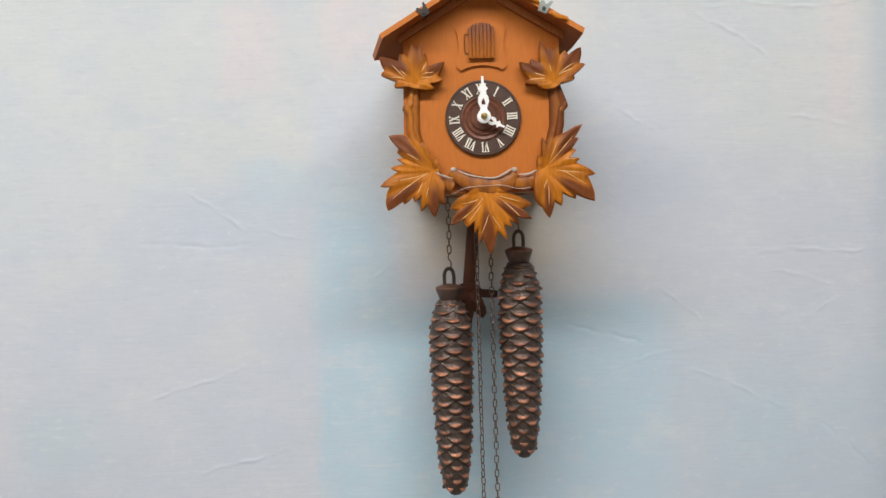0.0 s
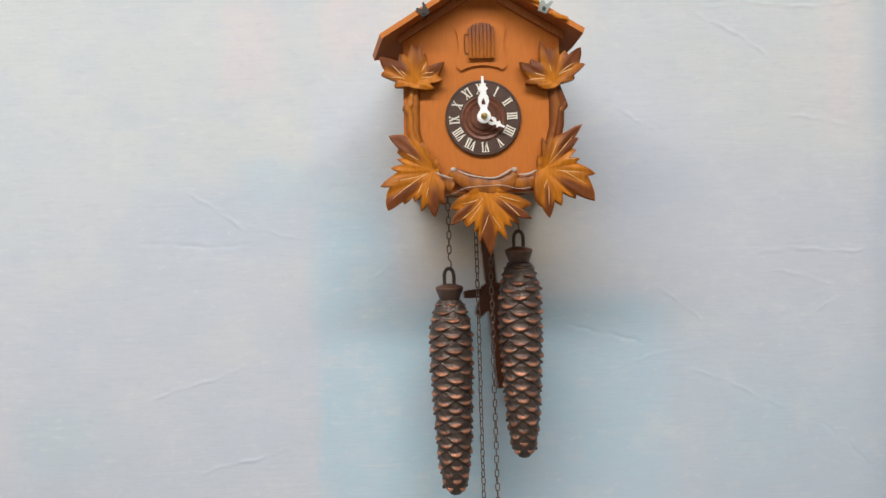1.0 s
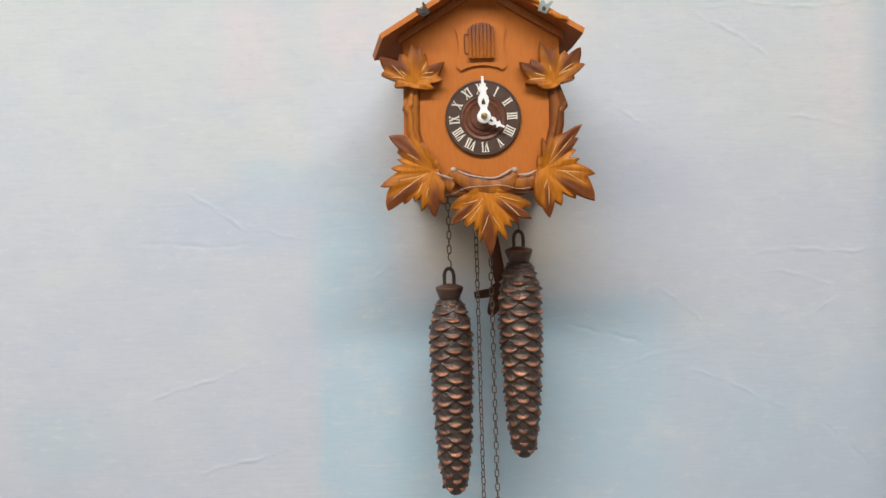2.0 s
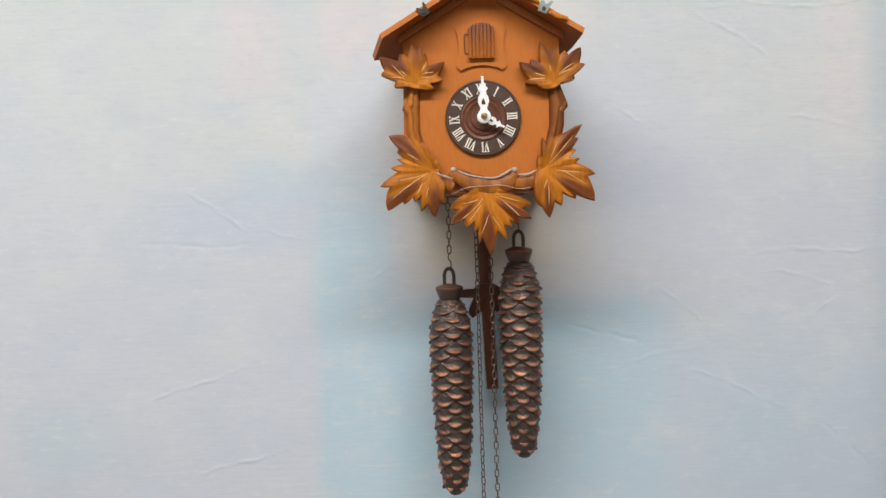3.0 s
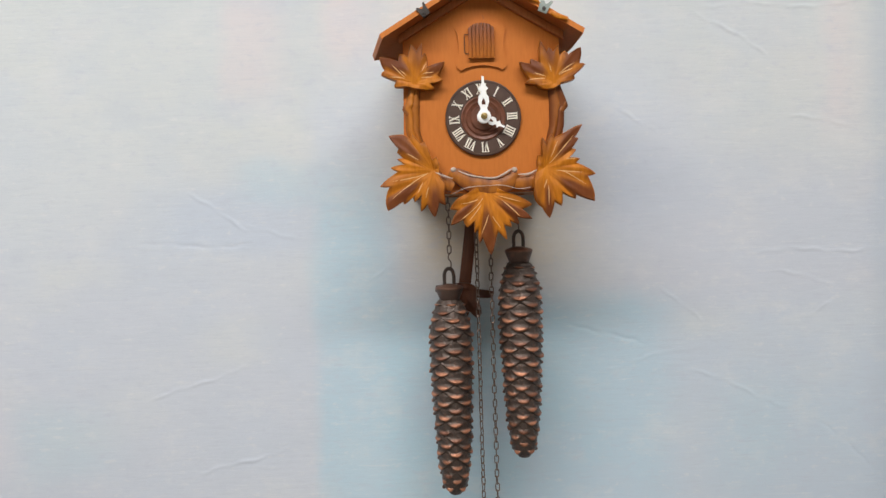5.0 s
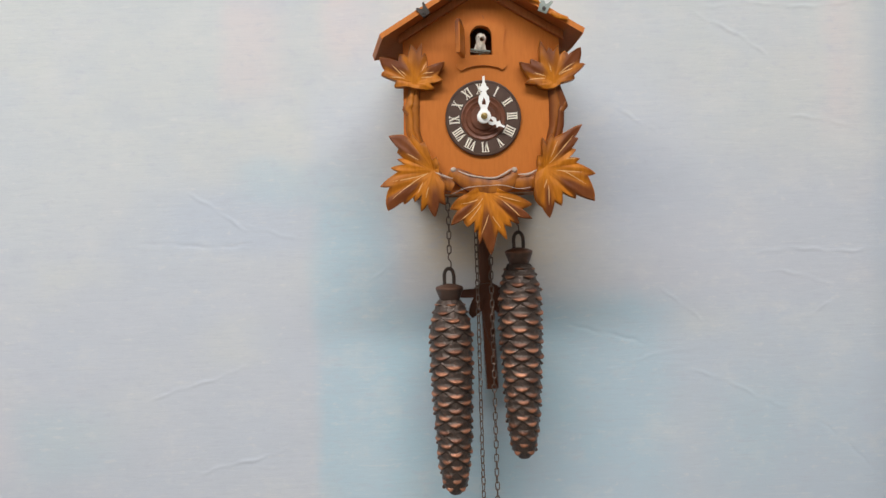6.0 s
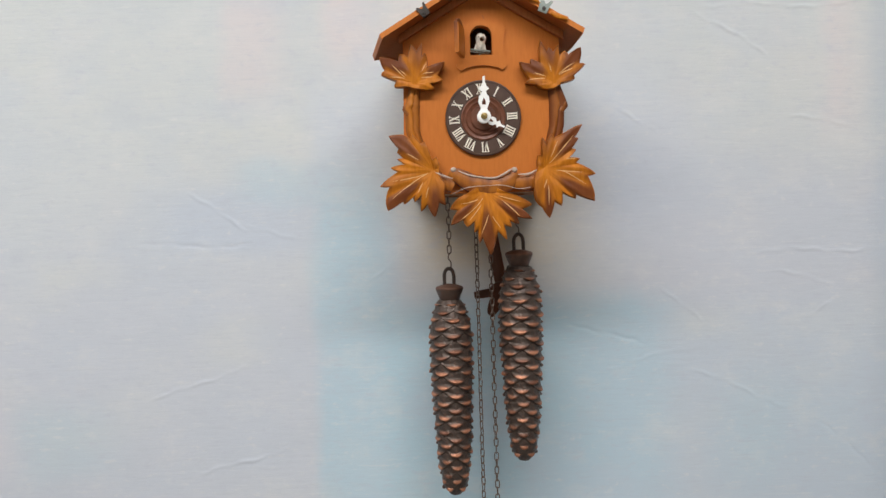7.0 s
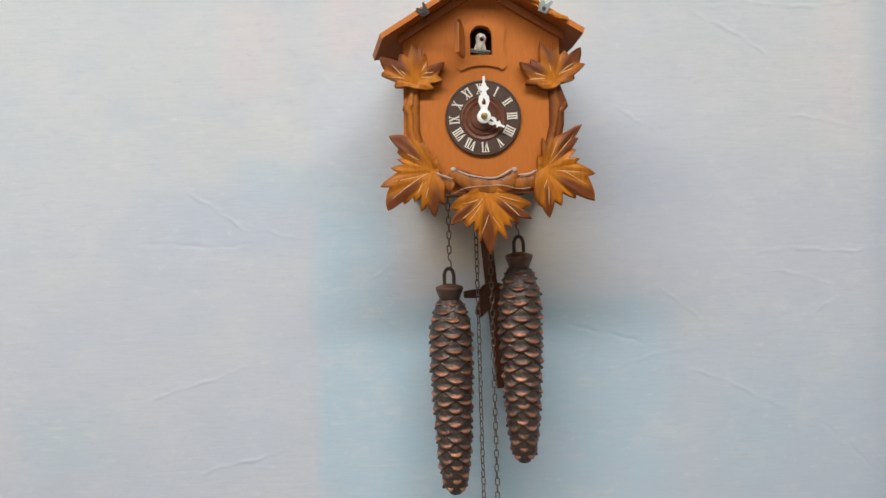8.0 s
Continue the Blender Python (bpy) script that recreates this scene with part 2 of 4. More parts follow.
def lathe(bm, profile, seg=32, at=(0, 0, 0), axis="Z"):
    rings = []
    for r, h in profile:
        ring = []
        for i in range(seg):
            a = 2 * math.pi * i / seg
            c, s = max(r, 0.01) * math.cos(a), max(r, 0.01) * math.sin(a)
            p = (c, s, h) if axis == "Z" else (c, -h, s)
            ring.append(bm.verts.new((p[0] + at[0], p[1] + at[1], p[2] + at[2])))
        rings.append(ring)
    for a, b in zip(rings, rings[1:]):
        for i in range(seg):
            bm.faces.new((a[i], a[(i + 1) % seg], b[(i + 1) % seg], b[i]))
    bm.faces.new(rings[0])
    bm.faces.new(rings[-1])


def sweep(bm, pts, radii, seg=8, flat=1.0, closed=False):
    """A tube along pts with a radius at each; flat squeezes it in depth (y)."""
    pts = [Vector(p) for p in pts]
    n = len(pts)
    rings = []
    for i, p in enumerate(pts):
        if closed:
            d = (pts[(i + 1) % n] - pts[i - 1]).normalized()
        else:
            d = (pts[min(i + 1, n - 1)] - pts[max(i - 1, 0)]).normalized()
        side = Vector((0, 1, 0)) - d * d.y
        if side.length < 1e-3:
            side = Vector((1, 0, 0)) - d * d.x
        side.normalize()
        other = d.cross(side)
        r = radii[i] if isinstance(radii, (list, tuple)) else radii
        rings.append([bm.verts.new(p + side * (math.cos(2 * math.pi * k / seg) * r * flat) + other * (math.sin(2 * math.pi * k / seg) * r)) for k in range(seg)])
    pairs = list(zip(rings, rings[1:])) + ([(rings[-1], rings[0])] if closed else [])
    for a, b in pairs:
        for k in range(seg):
            bm.faces.new((a[k], a[(k + 1) % seg], b[(k + 1) % seg], b[k]))
    if not closed:
        bm.faces.new(rings[0])
        bm.faces.new(rings[-1])


def smooth(a, b, x):
    t = min(1.0, max(0.0, (x - a) / (b - a)))
    return t * t * (3 - 2 * t)


def curve_points(knots, per=6):
    """A smooth line through the knots."""
    out = []
    k = [Vector(p) for p in knots]
    k = [k[0] * 2 - k[1]] + k + [k[-1] * 2 - k[-2]]
    for i in range(1, len(k) - 2):
        for j in range(per):
            t = j / per
            a, b, c, d = k[i - 1:i + 3]
            out.append(0.5 * (2 * b + (c - a) * t + (2 * a - 5 * b + 4 * c - d) * t * t + (3 * b - a - 3 * c + d) * t ** 3))
    out.append(k[-2])
    return out


# ---- the room ----
def slab(name, size, at, mat, label):
    bm = bmesh.new()
    sx, sy, sz = (s * 500 for s in size)
    box(bm, -sx, sx, -sy, sy, -sz, sz)
    ob = new(name, finish(bm, mat))
    ob.location = at
    return tagged(ob, label, kind="structure")


def room():
    slab("floor", (4.6, 4.2, 0.1), (0, -1.98, -0.05), FLOORING, "plain grey-brown floor of the room")
    slab("wall_north", (4.6, 0.12, 2.7), (0, 0.07, 1.35), PAINT, "plain wall behind the backdrop cloth")
    bm = bmesh.new()
    for x0, x1, z0, z1 in ((-2300, -1450, 0, 2700), (450, 2300, 0, 2700), (-1450, 450, 0, 900), (-1450, 450, 2200, 2700)):
        box(bm, x0, x1, -4080, -3960, z0, z1)
    tagged(new("wall_south", finish(bm, PAINT)), "plain grey painted wall with an opening for the added fill lamp", kind="structure")
    slab("wall_west", (0.12, 3.95, 2.7), (-2.24, -1.975, 1.35), PAINT, "plain grey painted wall")
    slab("wall_east", (0.12, 3.95, 2.7), (2.24, -1.975, 1.35), PAINT, "plain grey painted wall")
    # ceiling of four boards round the roof light's opening
    bm = bmesh.new()
    x0, x1, y0, y1 = -1650, 950, -1300, -1020
    box(bm, -2180, 2180, -3960, y0, 2650, 2750)
    box(bm, -2180, 2180, y1, 10, 2650, 2750)
    box(bm, -2180, x0, y0, y1, 2650, 2750)
    box(bm, x1, 2180, y0, y1, 2650, 2750)
    ob = new("ceiling", finish(bm, PAINT))
    tagged(ob, "plain grey ceiling with a roof light opening", kind="structure")


def backdrop():
    """The painted cloth pinned flat on the wall, with soft waves and pressed creases."""
    nx, nz = 880, 560
    xs = np.linspace(-0.62, 0.58, nx)
    zs = np.linspace(-0.52, 0.30, nz)
    X, Z = np.meshgrid(xs, zs)
    Y = 0.0006 * np.sin(X * 14 + 1.3 * np.sin(Z * 9)) + 0.0005 * np.sin(Z * 17 + X * 6)
    creases = [(0.214, 0.111, 0.282, 0.069, 1.0), (0.136, 0.026, 0.176, -0.004, 0.8), (0.297, 0.011, 0.360, -0.001, 0.7),
               (0.082, -0.181, 0.164, -0.210, -0.8), (0.176, -0.150, 0.214, -0.187, 0.7), (0.278, -0.136, 0.342, -0.155, 0.7),
               (0.316, -0.185, 0.342, -0.172, 0.9), (0.265, -0.120, 0.396, -0.120, 0.9), (0.185, -0.225, 0.301, -0.273, 0.5),
               (0.323, -0.285, 0.394, -0.346, -0.5), (-0.278, -0.048, -0.215, -0.086, 0.7), (-0.329, -0.096, -0.215, -0.098, -0.7),
               (-0.324, -0.248, -0.226, -0.213, 0.8), (-0.276, -0.320, -0.191, -0.295, 1.0), (-0.114, -0.146, -0.073, -0.105, 0.8),
               (0.220, 0.117, 0.399, 0.114, 0.9), (-0.231, -0.080, -0.156, -0.095, 0.4), (0.113, -0.230, 0.213, -0.209, 0.4)]
    Y -= 0.002 * np.exp(-((X - 0.372 - 0.02 * Z) / 0.022) ** 2)
    for x0, z0, x1, z1, s in creases:
        d = np.array((x1 - x0, z1 - z0))
        length = np.hypot(*d)
        d = d / length
        u = (X - x0) * d[0] + (Z - z0) * d[1]
        v = -(X - x0) * d[1] + (Z - z0) * d[0] + 0.002 * np.sin(u * 60 + 9 * x0) + 0.0007 * np.sin(u * 260 + 40 * z0)
        ends = np.clip(np.minimum(u, length - u) / (0.3 * length) + 0.15, 0, 1)
        Y -= s * 0.0007 * ends * (0.7 + 0.5 * np.sin(u * 150 + 31 * x1)) * np.exp(-(v / 0.0012) ** 2)
    verts = np.stack([X, Y - 0.0015, Z], -1).reshape(-1, 3)
    i = (np.arange(nz - 1)[:, None] * nx + np.arange(nx - 1)[None]).reshape(-1)
    faces = np.stack([i, i + 1, i + nx + 1, i + nx], -1)
    me = bpy.data.meshes.new("cloth")
    me.from_pydata(verts.tolist(), [], faces.tolist())
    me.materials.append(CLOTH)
    for p in me.polygons:
        p.use_smooth = True
    ob = new("backdrop", me)
    ob.location = (0, 0, Z0)
    tagged(ob, "pale blue, lilac and cream painted backdrop cloth with faint creases", "backdrop cloth", kind="structure")


# ---- the clock ----
def leaf_shape(bm, outline, ribs, centre, y_back, y_edge, rise):
    """A leaf carved from one board. outline: (angle, reach) round the centre, reach negative at a notch; ribs: (angle, toning) of the main lobes. Each lobe is domed, with a groove along its rib and a valley to the next."""
    stain_shade = bm.verts.layers.float.new("stain_shade")
    corners = [((r if r > 0 else -0.95 * r) * math.cos(radians(a)), (r if r > 0 else -0.95 * r) * math.sin(radians(a)), r < 0) for a, r in outline]
    rim = []
    n = len(corners)
    for i in range(n):
        (x0, z0, low0), (x1, z1, low1) = corners[i], corners[(i + 1) % n]
        span = math.hypot(x1 - x0, z1 - z0)
        steps = max(3, int(span / 2.2))
        mx, mz = (x0 + x1) / 2, (z0 + z1) / 2
        out = math.hypot(mx, mz) or 1.0
        for k in range(steps):
            t = k / steps
            belly = 0.11 * span * math.sin(math.pi * t) * (1 if low0 != low1 else 0.3)
            rim.append((x0 + (x1 - x0) * t + mx / out * belly, z0 + (z1 - z0) * t + mz / out * belly))
    angles = sorted(a for a, _ in ribs)

    def spread(th):
        """Reach of the whole lobe at an angle, its teeth smoothed away."""
        top, total = 0.0, 0.0
        for a, r in outline:
            if r > 0:
                w = math.exp(-(((th - a + 180) % 360 - 180) / 14.0) ** 2) + 1e-5
                top, total = top + w * r, total + w
        return top / total

    tones = dict(ribs)
    rings = (0.03, 0.10, 0.18, 0.27, 0.36, 0.46, 0.56, 0.66, 0.75, 0.83, 0.90, 0.955, 1.0)
    shell = []
    for s in rings:
        ring = []
        for x, z in rim:
            th = math.degrees(math.atan2(z, x)) % 360
            near = min(angles, key=lambda a: abs((th - a + 180) % 360 - 180))
            off = (th - near + 180) % 360 - 180
            gaps = [((a - near + 180) % 360 - 180) for a in angles if a != near]
            same = [abs(g) for g in gaps if g * off > 0]
            half = min([q / 2 for q in same] + [40.0])
            d = min(1.0, abs(off) / half) * (1 if off > 0 else -1)
            r = math.hypot(x, z) * s
            q = min(1.0, r / spread(th))
            reach = 0.55 + 0.45 * smooth(0.0, 0.5, q) - 0.25 * smooth(0.6, 1.0, q)
            h = rise * reach * (1.0 - 0.36 * smooth(0.15, 0.7, q) * abs(d) ** 2.2)
            across = radians(abs(off)) * r
            h -= 0.22 * rise * math.exp(-(across / 2.6) ** 2) * smooth(0.15, 0.5, s) * (1 - 0.7 * s)
            h += 0.05 * rise * math.sin(th * 0.35 + 2 * s) * smooth(0.35, 0.8, s)
            h += 0.6 * noise.noise(Vector((x * s * 0.22, z * s * 0.22, rise)))
            if s == 1.0:
                h -= 1.1
            v = bm.verts.new((centre[0] + x * s, y_edge - h, centre[1] + z * s))
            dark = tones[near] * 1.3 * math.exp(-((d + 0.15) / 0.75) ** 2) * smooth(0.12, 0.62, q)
            # valleys between lobes: their shade is added to the sprayed tone
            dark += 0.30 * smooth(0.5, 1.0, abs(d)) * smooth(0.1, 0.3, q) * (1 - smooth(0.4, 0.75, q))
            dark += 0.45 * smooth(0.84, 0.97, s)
            # bevel kept paler, an edge highlight put into the tone
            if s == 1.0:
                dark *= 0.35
            v[stain_shade] = min(1.0, max(-0.2, dark))
            ring.append(v)
        shell.append(ring)
    back = []
    for x, z in rim:
        v = bm.verts.new((centre[0] + x * 0.955, y_back, centre[1] + z * 0.955))
        v[stain_shade] = 0.8
        back.append(v)
    shell.append(back)
    m = len(rim)
    for p, q in zip(shell, shell[1:]):
        for k in range(m):
            bm.faces.new((p[k], p[(k + 1) % m], q[(k + 1) % m], q[k]))
    bm.faces.new(shell[0])
    hub = bm.verts.new((centre[0], y_back, centre[1]))
    for k in range(m):
        bm.faces.new((back[k], back[(k + 1) % m], hub))


def vein(parent, tree, centre, a0, r0, a1, r1, width=0.42):
    """A pale knife cut along a lobe, laid on the carved surface."""
    bm = bmesh.new()
    pts, rr = [], []
    for k in range(15):
        t = k / 14
        a = radians(a0 + (a1 - a0) * (1 - (1 - t) ** 1.6))
        r = r0 + (r1 - r0) * t
        x, z = centre[0] + r * math.cos(a), centre[1] + r * math.sin(a)
        place = tree.ray_cast(Vector((x, -300, z)), Vector((0, 1, 0)))[0]
        if place is None:
            break
        pts.append((x, place.y + 0.12, z))
        rr.append(width * (0.15 + math.sin(math.pi * (0.12 + 0.88 * t)) ** 0.8))
    if len(pts) > 3:
        sweep(bm, pts, rr, 6, flat=0.6)
        part("vein", bm, VEIN, parent, "pale knife-cut vein")
    else:
        bm.free()


def carved_leaf(clock, outline, ribs, veins, centre, label, rise=5.0, y_edge=-110.0, mat=None, name="leaf", y_back=-105.3):
    bm = bmesh.new()
    leaf_shape(bm, outline, ribs, centre, y_back, y_edge, rise)
    tree = BVHTree.FromBMesh(bm)
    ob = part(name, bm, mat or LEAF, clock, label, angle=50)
    for cut in veins:
        vein(ob, tree, centre, *cut)
    return ob


def roman(bm, text, height):
    """Upright numerals with thick and thin strokes and serifs, centred on the origin, in the xz plane."""
    h = height / 2
    wide = {"I": 2.0, "V": 4.4, "X": 4.6}
    total = sum(wide[c] for c in text)
    x = -total / 2

    def bar(xa, za, xb, zb, w):
        d = Vector((xb - xa, 0, zb - za)).normalized()
        s = Vector((d.z, 0, -d.x)) * (w / 2)
        a, b = Vector((xa, 0, za)), Vector((xb, 0, zb))
        vs = [bm.verts.new(q + Vector((0, y, 0))) for y in (-0.25, 0.25) for q in (a - s, a + s, b + s, b - s)]
        for f in ((0, 1, 2, 3), (7, 6, 5, 4), (0, 4, 5, 1), (1, 5, 6, 2), (2, 6, 7, 3), (3, 7, 4, 0)):
            bm.faces.new([vs[i] for i in f])

    for c in text:
        w = wide[c]
        m = x + w / 2
        if c == "I":
            bar(m, -h, m, h, 1.15)
            for z in (-h, h):
                bar(m - 1.0, z, m + 1.0, z, 0.6)
        elif c == "V":
            bar(x + 0.9, h, m, -h, 1.2)
            bar(x + w - 0.9, h, m, -h, 0.65)
            for q in (x + 0.9, x + w - 0.9):
                bar(q - 0.95, h, q + 0.95, h, 0.6)
        else:
            bar(x + 0.9, h, x + w - 0.9, -h, 1.2)
            bar(x + w - 0.9, h, x + 0.9, -h, 0.65)
            for q in (x + 0.9, x + w - 0.9):
                for z in (-h, h):
                    bar(q - 0.95, z, q + 0.95, z, 0.6)
        x += w


def dial(clock):
    bm = bmesh.new()
    lathe(bm, [(30.6, 105.2), (30.6, 107.0), (30.0, 107.8), (29.2, 107.9), (28.8, 107.4), (18.4, 107.4), (18.0, 107.0)], 72, axis="Y")
    disc = part("dial", bm, DIAL, clock, "dark brown round dial")
    bm = bmesh.new()
    lathe(bm, [(18.0, 106.0), (18.0, 107.7), (17.0, 108.3), (16.0, 107.7), (14.6, 107.5), (13.4, 108.5), (12.2, 107.7), (10.6, 107.6), (9.5, 109.0), (5.0, 109.6)], 64, axis="Y")
    part("turned_centre", bm, DIAL_MID, disc, "red-brown turned wooden centre rings")
    names = ("XII", "I", "II", "III", "IIII", "V", "VI", "VII", "VIII", "IX", "X", "XI")
    for k, text in enumerate(names):
        bm = bmesh.new()
        roman(bm, text, 7.6)
        wide = max(v.co.x for v in bm.verts) * 2
        squeeze = min(1.0, 9.2 / wide)
        a = radians(90 - 30 * k + 2.4)
        m = Matrix.Translation((23.4 * math.cos(a), -107.6, 23.4 * math.sin(a))) @ Matrix.Rotation(math.pi / 2 - a, 4, "Y") @ Matrix.Diagonal((squeeze, 1, 1, 1))
        bmesh.ops.transform(bm, matrix=m, verts=bm.verts)
        part("numeral", bm, CREAM, disc, "raised cream roman numeral")
    return disc


def hand(clock, name, reach, width, y, label):
    """A pierced plastic hand that points up from its own origin (the arbor)."""
    bm = bmesh.new()
    k = reach
    left = [(0.10, 0.0), (0.10, 0.16), (0.085, 0.20), (0.15, 0.36), (0.13, 0.50), (0.07, 0.56), (0.05, 0.62), (0.14, 0.69), (0.07, 0.76), (0.035, 0.84), (0.03, 1.0)]
    outer = [(-a * width, b * k) for a, b in left] + [(a * width, b * k) for a, b in reversed(left)]
    hole = [(0.0, 0.47), (0.05, 0.36), (0.05, 0.29), (-0.05, 0.29), (-0.05, 0.36)]
    inner = [(a * width, b * k) for a, b in hole]
    # two halves that meet over and under the piercing
    top_i, low_r, low_l = inner[0], inner[2], inner[3]
    n = len(left)
    lhs = outer[:n] + [(0, k)] + [top_i, inner[4], inner[3], (0, inner[3][1]), (0, 0)]
    rhs = [(-a, b) for a, b in lhs]
    prism(bm, lhs, y - 0.5, y + 0.5)
    prism(bm, rhs[::-1], y - 0.5, y + 0.5)
    lathe(bm, [(5.4, -y - 0.6), (5.4, -y + 0.5), (4.9, -y + 0.8), (2.4, -y + 0.8)], 24, axis="Y")
    return part(name, bm, WHITE, clock, label)


def clip_shape(clock, at, turn, mat, label, size=1.0):
    """A flat metal tab with a forked top, screwed to the roof's edge."""
    bm = bmesh.new()
    outline = [(-4.5, -5), (4.5, -5), (5.2, 3), (6.6, 8), (4.4, 8.4), (1.8, 3.6), (-0.4, 3.6), (-3.4, 8.2), (-5.6, 7.0), (-4.6, 2)]
    prism(bm, outline, -1.0, 0.6, 0.25)
    bmesh.ops.transform(bm, matrix=Matrix.Translation(at) @ Matrix.Rotation(radians(turn), 4, "Y") @ Matrix.Scale(size, 4), verts=bm.verts)
    ob = part("metal_clip", bm, mat, clock, label)
    bm = bmesh.new()
    lathe(bm, [(1.5, -0.4), (1.5, 1.3), (0.9, 1.6)], 14, axis="Y")
    bmesh.ops.transform(bm, matrix=Matrix.Translation((at[0], at[1], at[2] - 1)), verts=bm.verts)
    part("screw", bm, CLIP_DARK, ob)
    return ob


def roof_board(clock, side):
    """One sloping roof board; it overhangs the front, its front edge is toned lighter, and its underside carries shade
    in its colour.
    """
    bm = bmesh.new()
    stain_shade = bm.verts.layers.float.new("stain_shade")
    slope = math.tan(radians(31.0))
    apex = 112.3
    thick = 4.6
    eave_front, eave_back = (79.6, 79.6) if side > 0 else (79.8, 89.4)
    ys = [-126.0, -123.8, -105.0, -83.0, -66.0, -40.0, 0.0]
    ts = [0, 0.25, 0.5, 0.75, 0.97, 1.0]
    grid = {}
    for i, y in enumerate(ys):
        eave = eave_front + (eave_back - eave_front) * min(1.0, (y + 126) / 43.0) * (1.0 - smooth(-83, -64, y))
        eave -= 10.0 * smooth(-76, -20, y)
        for j, t in enumerate(ts):
            for k in (0, 1):
                x = eave * t
                z = apex - slope * x - k * thick
                if k == 1 and t == 1.0:
                    x -= 1.6
                v = bm.verts.new((side * x, y, z))
                # underside left darker: stain, with its shade put into the tone
                v[stain_shade] = 0.0 if (k == 1 and i > 0) else 0.85
                grid[i, j, k] = v
    ni, nj = len(ys), len(ts)
    for k in (0, 1):
        for i in range(ni - 1):
            for j in range(nj - 1):
                bm.faces.new((grid[i, j, k], grid[i + 1, j, k], grid[i + 1, j + 1, k], grid[i, j + 1, k]))
    for j in range(nj - 1):
        for i in (0, ni - 1):
            bm.faces.new((grid[i, j, 0], grid[i, j + 1, 0], grid[i, j + 1, 1], grid[i, j, 1]))
    for i in range(ni - 1):
        for j in (0, nj - 1):
            bm.faces.new((grid[i, j, 0], grid[i + 1, j, 0], grid[i + 1, j, 1], grid[i, j, 1]))
    return part("roof_board", bm, ROOF, clock, "brown stained roof board with a lighter front edge", angle=30)


def branch(clock, knots, radii, label, flat=0.55, dark=0.35):
    bm = bmesh.new()
    stain_shade = bm.verts.layers.float.new("stain_shade")
    pts = curve_points(knots, 6)
    rr = [radii[0] + 0.0 for _ in pts]
    n = len(pts)
    for i in range(n):
        u = i / (n - 1) * (len(radii) - 1)
        a = int(min(u, len(radii) - 2))
        rr[i] = radii[a] + (radii[a + 1] - radii[a]) * (u - a)
    rr = [r * (1 + 0.12 * noise.noise(Vector((p.x, p.z, 3.0)) * 0.21)) for r, p in zip(rr, pts)]
    sweep(bm, pts, rr, 9, flat=flat)
    for v in bm.verts:
        near = min(pts, key=lambda p: (p - v.co).length)
        # darker away from the middle line: edge shade put into the tone
        v[stain_shade] = dark + 0.6 * noise.noise(Vector((v.co.x * 0.25, v.co.y * 0.25, v.co.z * 0.06))) + 0.09 * (abs(v.co.x - near.x) + abs(v.co.z - near.z) - 4)
    return part("branch", bm, BRANCH, clock, label, angle=28)


def stem(clock, rows, dark, label):
    """A side branch cut in flat facets. rows: height and its two edges, from the top down."""
    bm = bmesh.new()
    stain_shade = bm.verts.layers.float.new("stain_shade")
    # across, height, tone; the tone holds edge shade and a ridge highlight
    section = [(-1.0, 0.2, 0.75), (-0.8, 2.6, 0.35), (-0.35, 4.4, 0.0), (0.0, 4.0, -0.1), (0.12, 2.9, 0.25), (0.45, 3.6, 0.3), (0.85, 2.2, 0.7), (1.0, 0.2, 0.95)]
    fine = []
    for (z, a, b), (z2, a2, b2) in zip(rows, rows[1:]):
        for k in range(3):
            t = k / 3
            fine.append((z + (z2 - z) * t, a + (a2 - a) * t, b + (b2 - b) * t))
    fine.append(rows[-1])
    lines = []
    for z, a, b in fine:
        line = []
        for u, h, tone in section:
            wob = noise.noise(Vector((u * 2, z * 0.11, a)))
            v = bm.verts.new(((a + b) / 2 + (b - a) / 2 * u + 0.5 * wob, -105.0 - h * (1 + 0.2 * wob), z))
            v[stain_shade] = min(1.0, max(0.0, tone * 0.8 + dark + 0.35 * noise.noise(Vector((u * 3, z * 0.07, 5.0)))))
            line.append(v)
        lines.append(line)
    for p, q in zip(lines, lines[1:]):
        for j in range(len(section) - 1):
            bm.faces.new((p[j], p[j + 1], q[j + 1], q[j]))
        bm.faces.new((p[-1], p[0], q[0], q[-1]))
    bm.faces.new(lines[0])
    bm.faces.new(lines[-1])
    return part("branch", bm, BRANCH, clock, label, angle=50)


